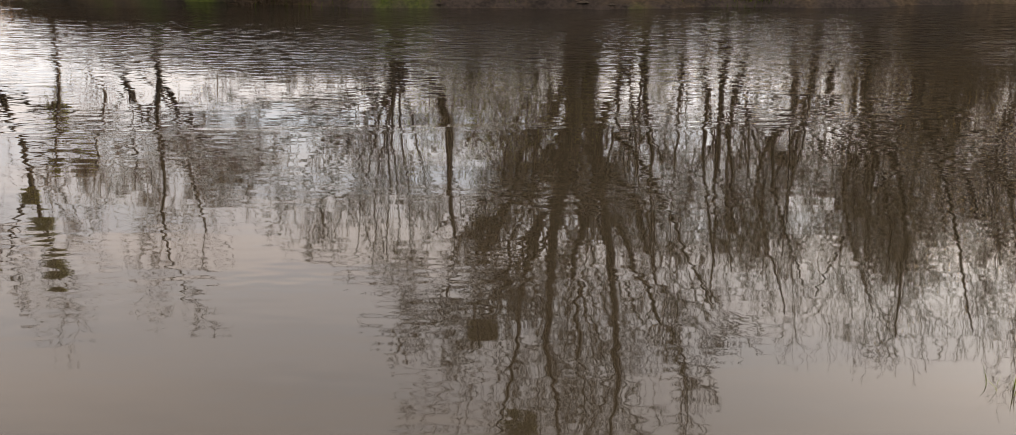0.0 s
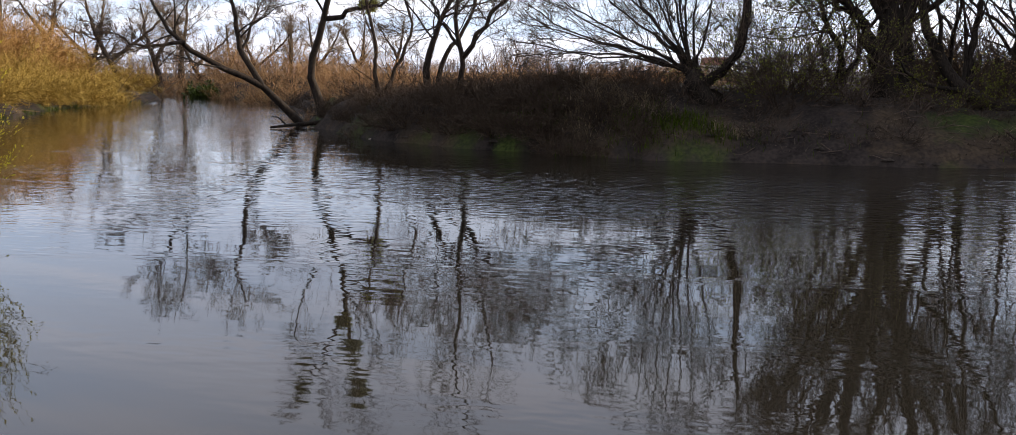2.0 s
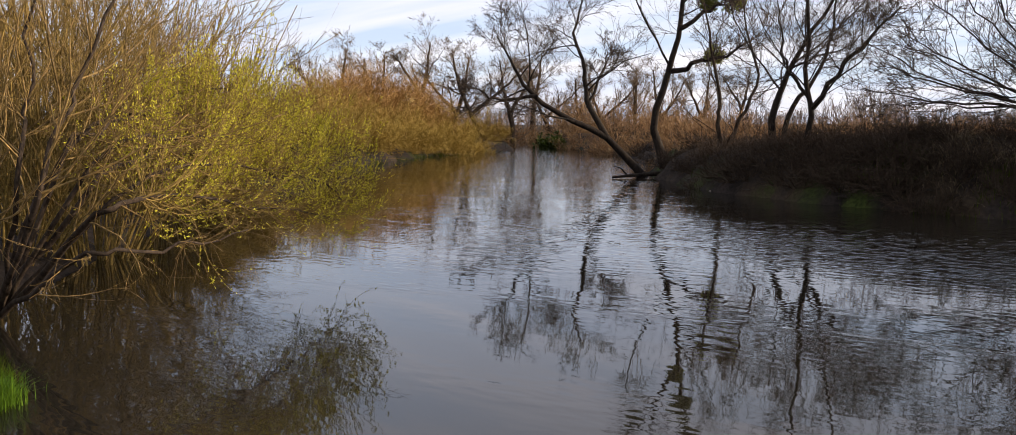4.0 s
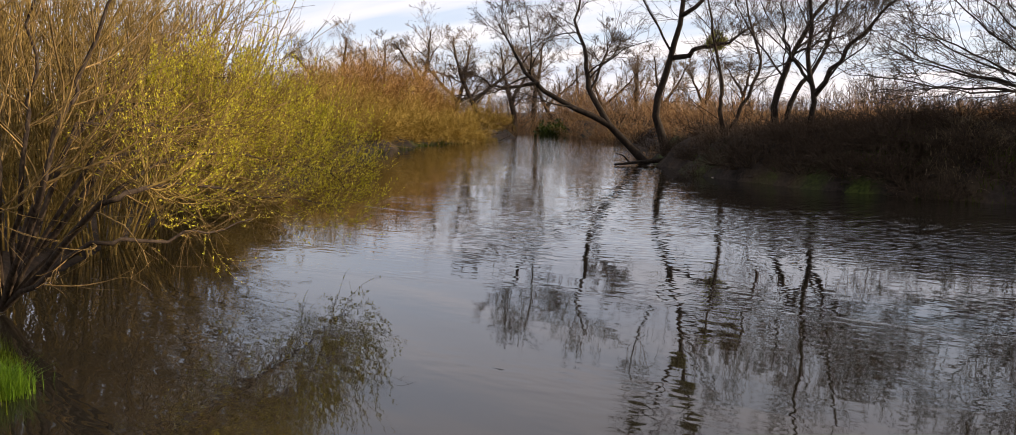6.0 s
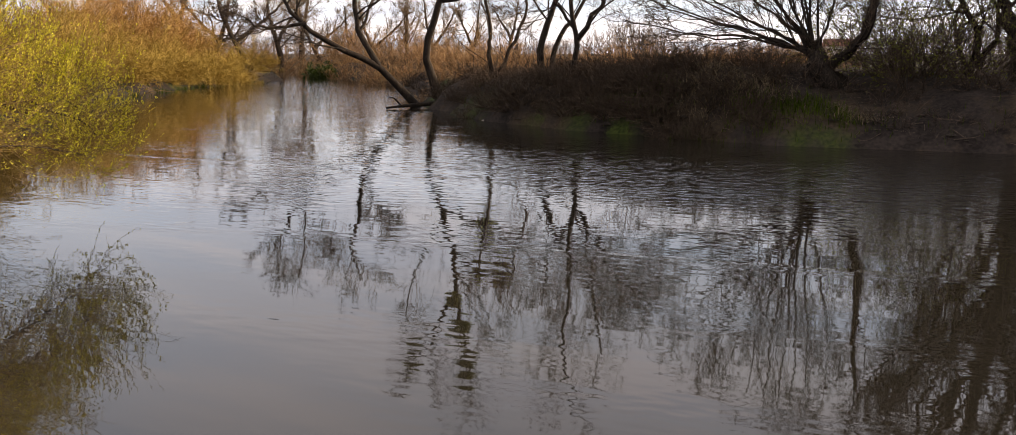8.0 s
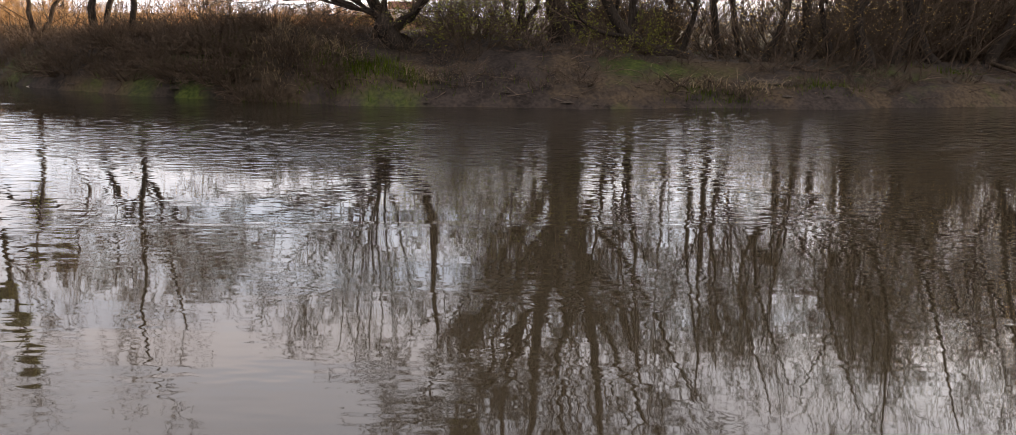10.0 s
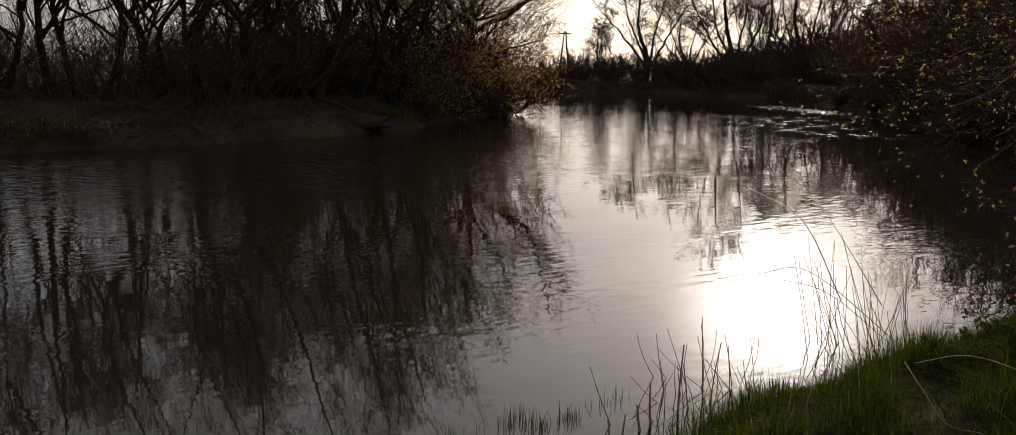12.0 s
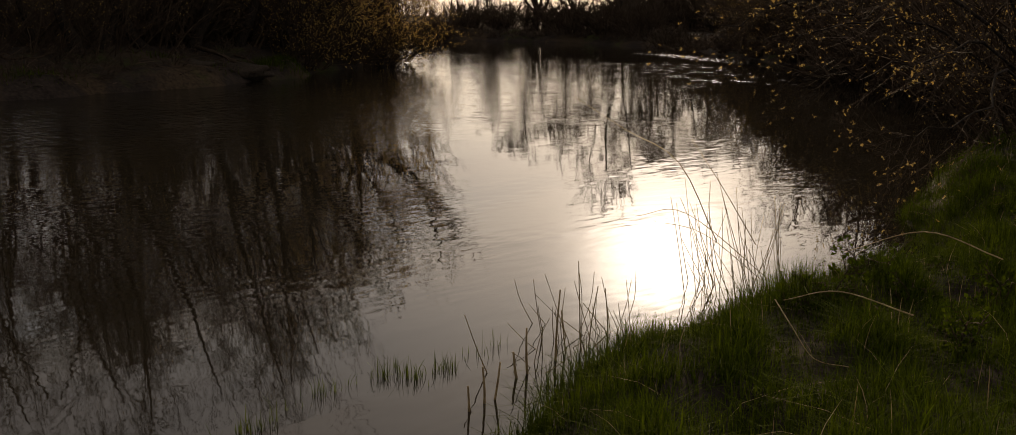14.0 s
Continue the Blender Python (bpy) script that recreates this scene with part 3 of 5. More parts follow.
def mistletoe(rng, ob, centre, size):
    """A ball of forking evergreen stems on a branch."""
    c = np.array(centre) - np.array(ob.location)
    n = 60
    d = unit(rng.normal(0, 1, (n, 3)))
    P = runs(rng, np.tile(c, (n, 1)), d, np.full(n, size * 0.5) * rng.uniform(0.7, 1.1, n), 3, 0.2, -0.03)
    R = np.full((n, 4), 0.012)
    Q, S = offshoots(rng, P, R, 6, 0.3, 1, 40, 0.5, 2, 0.2, 0, 0.8, 0.008)
    m = part("mistletoe", joined(tubes(P, R, 3), tubes(Q, S, 3)), LEAF_MISTLETOE, ob, "round olive-green clump of mistletoe")
    part("leaves", leaves(rng, Q, 5, 0.11, 0.05), LEAF_MISTLETOE, m)


rng = np.random.default_rng(7)

# leaning tree over the water
b = rooted(29.3, 48.5)
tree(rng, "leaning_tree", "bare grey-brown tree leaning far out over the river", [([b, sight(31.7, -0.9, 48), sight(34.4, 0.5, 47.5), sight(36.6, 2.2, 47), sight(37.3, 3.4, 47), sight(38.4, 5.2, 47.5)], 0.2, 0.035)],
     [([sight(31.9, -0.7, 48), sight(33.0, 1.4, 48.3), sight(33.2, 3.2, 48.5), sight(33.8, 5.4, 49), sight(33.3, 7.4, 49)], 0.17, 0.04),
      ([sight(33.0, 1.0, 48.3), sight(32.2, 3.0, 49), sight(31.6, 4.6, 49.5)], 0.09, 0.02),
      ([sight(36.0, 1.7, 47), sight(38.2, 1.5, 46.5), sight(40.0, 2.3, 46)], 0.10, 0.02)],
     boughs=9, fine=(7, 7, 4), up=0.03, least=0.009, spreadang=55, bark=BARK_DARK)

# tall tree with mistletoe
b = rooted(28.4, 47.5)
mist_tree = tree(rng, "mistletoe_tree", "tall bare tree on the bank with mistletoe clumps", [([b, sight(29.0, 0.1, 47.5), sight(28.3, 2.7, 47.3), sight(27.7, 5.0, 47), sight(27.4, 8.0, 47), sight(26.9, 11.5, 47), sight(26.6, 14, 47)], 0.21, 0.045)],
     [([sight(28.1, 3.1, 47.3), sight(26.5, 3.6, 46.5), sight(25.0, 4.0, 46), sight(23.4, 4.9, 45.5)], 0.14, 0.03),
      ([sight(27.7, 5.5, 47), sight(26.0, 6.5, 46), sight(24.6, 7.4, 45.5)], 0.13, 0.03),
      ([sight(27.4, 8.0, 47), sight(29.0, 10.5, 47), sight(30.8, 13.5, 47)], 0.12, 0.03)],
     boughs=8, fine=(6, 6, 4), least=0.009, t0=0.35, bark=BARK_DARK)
for az, el, size in ((25.6, 4.0, 0.95), (24.7, 7.1, 1.25), (26.0, 7.0, 0.9), (27.2, 10.2, 1.2), (26.8, 12.6, 1.1), (30.2, 12.2, 0.9), (27.6, 8.6, 0.8)):
    mistletoe(rng, mist_tree, sight(az, el, 46.6), size)

# a clump of slanting trunks beside it
b = rooted(22.4, 40)
tree(rng, "slanting_tree", "bare slanting tree on the shaded bank", [([b, sight(22.2, 0.8, 40), sight(21.6, 2.6, 40), sight(20.5, 4.8, 40), sight(19.1, 7.2, 40), sight(18.4, 11, 40)], 0.16, 0.035),
     ([b + np.array([.4, .1, 0]), sight(21.3, 0.8, 40), sight(20.0, 2.6, 40.5), sight(19.2, 5.0, 41), sight(18.9, 8, 41)], 0.125, 0.03)], boughs=9, fine=(7, 6, 4), least=0.008, bark=BARK_DARK)
b = rooted(20.3, 35.5)
tree(rng, "forked_tree", "bare forked tree at the water's edge", [([b, sight(20.3, -0.6, 35.5), sight(20.2, 0.9, 35.5), sight(20.6, 3.3, 35.5), sight(20.4, 6, 35.5), sight(20.8, 10, 36), sight(20.0, 14, 36)], 0.125, 0.03)],
     [([sight(20.2, 0.8, 35.5), sight(18.9, 2.8, 35.3), sight(17.2, 4.7, 35), sight(15.6, 6.4, 35)], 0.11, 0.025), ([sight(20.3, 1.4, 35.5), sight(21.6, 3.6, 35.6), sight(22.2, 7.0, 36)], 0.07, 0.02)], boughs=9, fine=(7, 6, 4), least=0.0075, bark=BARK_DARK)
b = rooted(25.1, 43)
tree(rng, "slender_tree", "slender leaning bare tree", [([b, sight(25.4, 0.2, 43), sight(25.3, 1.6, 43), sight(25.9, 4.9, 43), sight(26.3, 7, 43)], 0.12, 0.03),
     ([b, sight(24.0, 0.6, 43), sight(23.2, 2.8, 43), sight(23.9, 5.8, 43), sight(24.3, 8, 43)], 0.10, 0.02)], boughs=7, fine=(5, 5, 2), least=0.009)

# pollard willow with its fan of rods
b = rooted(5.7, 31.5)
hub = sight(6.6, 0.0, 31.5)
fan = [((9.5, 1.0), (13.3, 2.0), (16.5, 3.4)), ((9.0, 2.2), (12.0, 4.6), (14.5, 7.0)), ((8.5, 2.4), (10.4, 5.5), (12.0, 9)), ((7.8, 2.2), (8.8, 6.0), (9.6, 10.5)), ((7.2, 2.4), (7.4, 6), (7.6, 11)),
       ((6.6, 2.4), (6.3, 6), (6.2, 10.5)), ((10.5, 0.9), (14.0, 1.2), (17.5, 2.0)), ((9.6, 1.6), (13.0, 3.4), (16.0, 5.2)), ((6.0, 2.0), (5.4, 5), (5.0, 8)), ((9.2, 1.4), (12.4, 2.8), (15.4, 4.2)), ((8.6, 2.6), (11.2, 5.2), (13.4, 8.0)), ((8.0, 2.6), (9.6, 6.2), (11.0, 10)), ((7.5, 2.8), (8.2, 7), (8.6, 11.5)), ((7.0, 2.8), (6.9, 7), (7.0, 11)), ((10.0, 1.2), (13.8, 2.4), (17.2, 4.4)), ((9.0, 0.8), (12, 0.9), (15, 1.2))]
tree(rng, "pollard_willow", "old pollard willow with a fan of bare rods", [([b, sight(5.9, -1.6, 31.3), sight(6.3, -0.7, 31.3), hub, sight(6.9, 0.5, 31.5)], 0.42, 0.24)],
     [([hub] + [sight(az, el, 31.5 + 0.3 * (i % 3 - 1)) for az, el in f], 0.05, 0.012) for i, f in enumerate(fan)]
     + [([sight(6.0, -0.9, 31.4), sight(5.2, -0.3, 31.2), sight(4.1, 0.9, 31), sight(3.7, 3.0, 31), sight(3.7, 6, 31), sight(3.3, 10, 31)], 0.2, 0.06)],
     boughs=7, fine=(5, 4, 4), up=0.05, least=0.007, spreadang=34, boughsize=0.45, t0=0.12, bark=BARK_DARK, wave=0.045)

# great double trunk and its leaning neighbour
b = rooted(-4.2, 33.5)
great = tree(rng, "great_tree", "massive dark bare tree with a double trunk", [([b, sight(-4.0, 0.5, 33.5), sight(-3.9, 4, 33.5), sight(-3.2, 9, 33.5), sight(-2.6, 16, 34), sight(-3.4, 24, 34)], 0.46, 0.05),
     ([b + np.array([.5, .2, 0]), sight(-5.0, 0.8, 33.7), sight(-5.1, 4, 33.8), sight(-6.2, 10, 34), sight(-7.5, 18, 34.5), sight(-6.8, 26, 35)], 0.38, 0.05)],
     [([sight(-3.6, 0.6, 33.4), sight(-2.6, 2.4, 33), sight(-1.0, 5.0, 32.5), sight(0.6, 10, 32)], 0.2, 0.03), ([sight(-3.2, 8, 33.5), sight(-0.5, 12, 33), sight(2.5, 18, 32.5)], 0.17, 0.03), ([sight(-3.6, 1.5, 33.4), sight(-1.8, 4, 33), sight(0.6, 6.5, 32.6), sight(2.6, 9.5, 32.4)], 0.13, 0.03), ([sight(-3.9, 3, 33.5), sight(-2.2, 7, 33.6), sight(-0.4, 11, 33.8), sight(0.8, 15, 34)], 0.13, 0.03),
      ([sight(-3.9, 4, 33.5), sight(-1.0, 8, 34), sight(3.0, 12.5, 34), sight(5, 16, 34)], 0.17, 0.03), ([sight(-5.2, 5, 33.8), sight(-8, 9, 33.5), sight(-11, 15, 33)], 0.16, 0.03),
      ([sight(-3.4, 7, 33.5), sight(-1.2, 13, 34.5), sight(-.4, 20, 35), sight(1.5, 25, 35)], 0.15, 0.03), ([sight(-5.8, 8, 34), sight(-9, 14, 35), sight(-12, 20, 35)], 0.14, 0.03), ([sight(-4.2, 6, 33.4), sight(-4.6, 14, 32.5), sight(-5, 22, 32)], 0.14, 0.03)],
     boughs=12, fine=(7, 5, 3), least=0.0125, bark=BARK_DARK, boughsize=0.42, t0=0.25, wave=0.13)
for az, el, size in ((1.7, 16.4, 1.1), (-0.9, 22.5, 1.3)):
    mistletoe(rng, great, sight(az, el, 33), size)
b = rooted(-11.4, 34)
tree(rng, "bowed_tree", "dark bare tree with a bowed leaning trunk", [([b, sight(-10.2, -2.0, 33.8), sight(-8.6, -1.5, 33.5), sight(-7.1, 0.1, 33.3), sight(-5.9, 2.6, 33.2), sight(-5.4, 6, 33.2), sight(-4.6, 11, 33.2)], 0.33, 0.05)],
     [([sight(-8.4, -1.2, 33.5), sight(-8.2, 1.5, 33.4), sight(-8.8, 5, 33.4), sight(-9.0, 11, 33.4)], 0.15, 0.03)], boughs=9, fine=(6, 5, 3), least=0.009, bark=BARK_DARK)
b = rooted(-1.0, 34)
tree(rng, "thin_tree", "thin dark bare tree", [([b, sight(-1.6, 1.0, 34), sight(-0.2, 4, 34), sight(0.6, 8, 34)], 0.14, 0.03), ([b, sight(-2.6, 1.2, 34), sight(-1.9, 4, 34), sight(-1.6, 9, 34)], 0.11, 0.02)], boughs=10, fine=(7, 6, 4), least=0.008, bark=BARK_DARK, leaf=LEAF_OLIVE, leaf_size=(0.06, 0.035), leaf_each=1)

# shrubs just breaking into olive leaf between the pollard and the great tree
for az, d, tall in ((2.2, 32.5, 4.6), (0.2, 33, 5.0), (-1.6, 32.4, 4.0), (-6.8, 32.6, 2.0), (3.8, 34, 3.8), (1.2, 31.6, 3.0)):
    shrub(rng, "leafing_shrub", "twiggy shrub breaking into small olive-green leaves", rooted(az, d), 26, 2.4, tall, TWIG, (6, 6), 0.006, LEAF_OLIVE, (0.075, 0.04), 2, "leafing shrubs on the bank", flare=1.2, up=-0.01, wob=0.15)

# the grove downstream of it
grove = []
for i, (az, d, top, r) in enumerate(((-10.9, 35, 12.5, .12), (-13.2, 36, 14.5, .16), (-15.5, 35, 13, .11), (-17.6, 37, 15, .18), (-19.6, 36, 13.5, .12), (-21.5, 35.5, 15.5, .22), (-22.6, 36.5, 14.5, .15), (-24.8, 38, 15, .2),
                                     (-27.4, 40, 15, .22), (-29.8, 42, 15, .2), (-32.5, 45, 14, .22), (-35.2, 49, 12, .22), (-14.5, 39, 13.5, .14), (-37.6, 52, 9.5, .18))):
    b = rooted(az, d)
    k = rng.uniform(-2.6, 2.6, 4)
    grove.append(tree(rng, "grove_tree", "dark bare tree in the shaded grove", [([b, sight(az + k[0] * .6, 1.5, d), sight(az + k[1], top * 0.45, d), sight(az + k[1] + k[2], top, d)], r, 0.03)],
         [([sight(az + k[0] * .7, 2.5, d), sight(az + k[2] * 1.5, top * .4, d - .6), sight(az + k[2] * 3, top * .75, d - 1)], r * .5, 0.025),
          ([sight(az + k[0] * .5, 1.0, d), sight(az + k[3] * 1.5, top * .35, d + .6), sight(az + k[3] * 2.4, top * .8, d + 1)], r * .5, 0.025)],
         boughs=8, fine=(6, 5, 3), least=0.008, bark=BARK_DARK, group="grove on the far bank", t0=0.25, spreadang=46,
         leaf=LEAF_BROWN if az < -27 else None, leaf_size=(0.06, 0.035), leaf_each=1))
for i, (az, d, s, k) in enumerate(((-25, 52, 1.1, 7), (-27.5, 50, 1.05, 8), (-30, 55, 1.1, 9), (-33, 58, 1.1, 7), (-36, 58, .95, 10), (-7.4, 39, .9, 4), (-16.5, 43, .85, 0), (-10, 43, .9, 1), (-20.4, 47, 1.1, 1), (-22.8, 43, 1.0, 4), (-26, 47, 1.1, 9), (-24.4, 45, 1.0, 2), (-28.6, 47, 1.0, 6), (-1.5, 40, .8, 2), (-5, 44, 1.0, 3), (-18.4, 46, .9, 4))):
    o = copy_thing(grove[k], Matrix.Translation(rooted(az, d)) @ Matrix.Rotation(i * 2.1 + 1, 4, "Z"))
    o.scale = (s, s, s)

# budding bush overhanging the bend
for az, d, tall in ((-33.5, 43, 4.2), (-35.8, 47, 4.4), (-37.4, 50, 4.6), (-38.6, 52.5, 3.6)):
    shrub(rng, "budding_bush", "overhanging bush with tawny opening buds", rooted(az, d), 44, 3.0, tall, TWIG, (7, 4), 0.010, LEAF_BROWN, (0.085, 0.05), 2, "budding bushes at the bend", (0.25, -0.2), 0.9, 0.0, 0.12)

for az, d in ((-36.0, 48), (-33.2, 45.5)):
    b = rooted(az, d)
    tree(rng, "bend_tree", "spreading tree with tawny buds leaning over the bend", [([b, sight(az - .2, 0.5, d), sight(az - .6, 4, d), sight(az - .4, 8.5, d)], .2, .03)],
         [([sight(az - .2, .3, d), sight(az - 2.2, 2.6, d), sight(az - 4.6, 4.4, d)], .1, .02), ([sight(az - .2, -.6, d), sight(az - 2.4, .8, d), sight(az - 4.8, 1.6, d)], .08, .02), ([sight(az - .4, 2.4, d), sight(az - 2.0, 5.4, d), sight(az - 3.4, 7.6, d)], .09, .02),
          ([sight(az - .4, 2.0, d), sight(az + 1.8, 4.6, d), sight(az + 3.2, 7.6, d)], .09, .02), ([sight(az - .2, 0.6, d), sight(az + 2.0, 2.4, d), sight(az + 3.6, 4.4, d)], .08, .02)],
         boughs=8, fine=(6, 4, 2), least=0.0095, bark=BARK_DARK, t0=0.2, twig=TWIG_SUN, leaf=LEAF_BROWN, leaf_size=(0.08, 0.05), leaf_each=3, group="bend trees")

# ---- willow scrub of the upstream left bank ----
kinds = [shrub(rng, "willow_scrub", "dense golden-brown willow scrub at the waterside", (0, 0, 0), n, 4.0, t, w, f, th, None, group="willow scrub on the left bank", flare=fl, up=0.0, wob=0.21, dome=0.62, flat=True, stout=1.7)
         for t, fl, f, n, w, th in ((6.4, 1.0, (10, 12), 90, TWIG_GOLD, 0.011), (5.2, 1.1, (10, 12), 90, TWIG_YELLOW, 0.011), (3.6, 1.6, (10, 11), 90, TWIG_YELLOW, 0.010))]
first = [True, True, True]
for az, d, k, s in ((49.8, 73, 0, .9), (47.6, 79, 0, 1.1), (45.8, 84, 0, 1.25), (44.4, 88, 0, 1.15), (43.2, 93, 0, 1.05), (46.7, 90, 0, 1.25), (48.8, 86, 0, 1.0), (43.0, 92, 1, .9), (50.5, 59, 1, .9), (48.2, 63.5, 1, .8), (46.4, 67, 2, 1.1), (45.3, 71, 1, .65), (44.2, 74.5, 2, 1.1),
                    (43.0, 79, 1, .7), (41.9, 82.5, 2, 1.1), (40.6, 87.5, 2, 1.0), (39.2, 95, 2, .9), (52.5, 56, 0, .58), (54, 44, 0, .6), (57.5, 37, 0, .45), (61, 33, 0, .6), (58, 48, 0, .7), (53.5, 75, 0, .8), (50.5, 84, 0, .85),
                    (47.2, 65.5, 2, 1.0), (49, 61, 2, 1.0), (56, 40, 2, 1.2), (59, 34, 2, 1.2), (55, 38.5, 2, 1.0), (57.6, 31, 2, 1.0)):
    p = rooted(az, d)
    m = Matrix.Translation(p) @ Matrix.Rotation(az * 3.7, 4, "Z")
    if first[k]:
        first[k] = False
        kinds[k].matrix_basis = m
    else:
        o = copy_thing(kinds[k], m)
        o.scale = (s, s, s)

# bare trees round the upstream bend
far_kind = []
for i, (az, d, top, lean) in enumerate(((39.4, 112, 4.2, 1.2), (41.2, 116, 4.0, -.8), (37.4, 118, 3.8, .6))):
    b = rooted(az, d)
    far_kind.append(tree(rng, "upstream_tree", "bare spreading tree far upstream", [([b, sight(az + lean * .3, 0.3, d), sight(az + lean, top * .5, d), sight(az + lean * 1.4, top, d)], 0.42, 0.08)],
         [([sight(az + lean * .4, 0.7, d), sight(az - lean, 2.0, d), sight(az - 2.2 * lean, top * .8, d)], 0.25, 0.06)], boughs=10, fine=(8, 7, 4), least=0.011, flat=True, twig=TWIG_FAR, group="bare trees upstream"))
for i, (az, d, s) in enumerate(((35.2, 125, .8), (33.4, 120, .75), (36.3, 132, 1.0), (31.8, 118, .8), (30.2, 124, .9), (43.2, 130, 1.1), (28.4, 110, .8), (26.4, 100, .7), (24.2, 96, .6), (45.5, 125, 1.1), (48.5, 118, 1.1))):
    o = copy_thing(far_kind[i % 3], Matrix.Translation(rooted(az, d)) @ Matrix.Rotation(i * 1.9, 4, "Z"))
    o.scale = (s, s, s)
ivy = shrub(rng, "evergreen_bush", "dark green evergreen bush at the far bend", rooted(35.2, 104), 50, 1.4, 2.6, IVY, (5, 4), 0.02, IVY, (0.25, 0.16), 3, "", flare=0.7)

# ---- near willow on the left ----
def reach(az, el, d):
    """Along a sight line; the boughs lean away upstream the further they reach over the water."""
    return sight(az if az > 60 else 60 - (60 - az) * 0.87, el, d * (1 + 0.27 * min(max((60 - az) / 14, 0), 1)))


root = np.array([-13.0, 5.7, 0.05])
ob = thing("near_willow", root, "leaning willow bush with yellow-green catkins over the water", "shrub")
limbs = [([root, reach(61.5, -5.5, 12.2), reach(59.6, -4.1, 12.0), reach(57.8, -3.9, 12.2), reach(54.0, -4.3, 12.6), reach(50.0, -4.7, 13.0), reach(46.0, -5.6, 13.4)], 0.075, 0.012),
         ([root, reach(62.5, -7.6, 12.0), reach(59.0, -7.0, 11.6), reach(56.0, -6.6, 11.6), reach(52.0, -6.0, 12.0)], 0.06, 0.012),
         ([root, reach(61, -3.0, 13.5), reach(57, -1.5, 14.2), reach(52, -2.4, 14.5), reach(47.5, -3.6, 14.6)], 0.07, 0.012),
         ([root, reach(62, -1.0, 14.0), reach(59, 0.6, 14.6), reach(55, 0.8, 14.8), reach(50.5, 0.4, 14.6), reach(47.4, -0.6, 14.2)], 0.06, 0.012),
         ([root, reach(61, -2.0, 13.2), reach(56.5, -0.6, 13.4), reach(51.5, -0.8, 13.8), reach(48, -2.0, 14), reach(46.2, -3.4, 14)], 0.055, 0.01),
         ([root, reach(64, -4, 12.5), reach(62.5, 0.5, 12.8), reach(61, 4, 13), reach(59, 8, 13.4), reach(56, 12, 13.6)], 0.07, 0.015),
         ([root, reach(65, -3, 12.6), reach(64.5, 1, 13), reach(64, 6, 13.4), reach(61, 12, 14)], 0.06, 0.015),
         ([root, reach(66, -3, 12.6), reach(67, 2, 13), reach(66, 8, 13), reach(64, 14, 13)], 0.06, 0.015),
         ([root, reach(63, -2, 13.2), reach(59, 0.6, 14), reach(55.5, 2.0, 14.5), reach(51.5, 2.0, 14.6)], 0.06, 0.012),
         ([root, reach(60, -4.0, 13.0), reach(55, -2.2, 13.0), reach(50, -2.6, 13.2), reach(47, -3.6, 13.4), reach(45.6, -4.6, 13.4)], 0.05, 0.01)]
arms = [bent(np.array(p) - root, a * .62, c * .7, 16, rng, 0.04) for p, a, c in limbs]
for P, R in arms:
    part("limb", tubes(P, R, 8), BARK, ob)
P, R = np.concatenate([a for a, _ in arms]), np.concatenate([b for _, b in arms])
leafy, high = [0, 2, 4, 9], [3, 8]
A, AR = offshoots(rng, P[leafy], R[leafy], 92, 0.36, 1, 52, 0.2, 6, 0.06, 0.28, 0.36, 0.0042, 0.4)
Ah, AhR = offshoots(rng, P[high], R[high], 60, 0.5, 1, 52, 0.11, 6, 0.06, 0.25, 0.36, 0.0042, 0.4)
A, AR = np.concatenate([A, Ah]), np.concatenate([AR, AhR])
B, BR = offshoots(rng, A, AR, 6, 0.05, 0.9, 26, 0.6, 5, 0.06, 0.18, 0.6, 0.0032)
bare = [3, 5, 6, 7, 8]
A2, A2R = offshoots(rng, P[bare], R[bare], 22, 0.15, 1, 45, 0.30, 6, 0.12, 0.10, 0.45, 0.0045, 0.4)
B2, B2R = offshoots(rng, A2, A2R, 7, 0.1, 1, 34, 0.55, 4, 0.12, 0.06, 0.6, 0.0034)
C2, C2R = offshoots(rng, B2, B2R, 3, 0.1, 1, 34, 0.55, 2, 0.12, 0.03, 0.7, 0.0028)
tagged(part("shoot_tangle", joined(tubes(A, AR, 4), tubes(B, BR, 3)), TWIG_OLIVE, ob), kind="stuff")
low = [0, 1, 2, 9]
A3, A3R = offshoots(rng, P[low], R[low], 13, 0.12, 1, 48, 0.16, 6, 0.16, 0.02, 0.28, 0.0042, 0.4)
B3, B3R = offshoots(rng, A3, A3R, 5, 0.1, 1, 38, 0.5, 4, 0.14, 0.0, 0.6, 0.0036)
tagged(part("bare_tangle", joined(tubes(A3, A3R, 4), tubes(B3, B3R, 3)), TWIG_BARE, ob), kind="stuff")
tagged(part("rod_tangle", joined(tubes(A2, A2R, 4), tubes(B2, B2R, 3), wisps(C2, C2R)), TWIG_BARE, ob), kind="stuff")
Dp, DR = offshoots(rng, P[[0, 1, 2, 8]], R[[0, 1, 2, 8]], 12, 0.3, 1, 60, 0.16, 6, 0.14, -0.16, 0.3, 0.004)
for k in range(len(Dp)):
    part("hanging_twig", tubes(Dp[k:k + 1], DR[k:k + 1], 3), TWIG_BARE, ob)
part("catkin_foliage", joined(leaves(rng, A, 10, 0.046, 0.018, 0.3, 0.45), leaves(rng, B, 11, 0.046, 0.018, 0.12, 0.45)), LEAF_YELLOW, ob, "small yellow-green willow catkins")

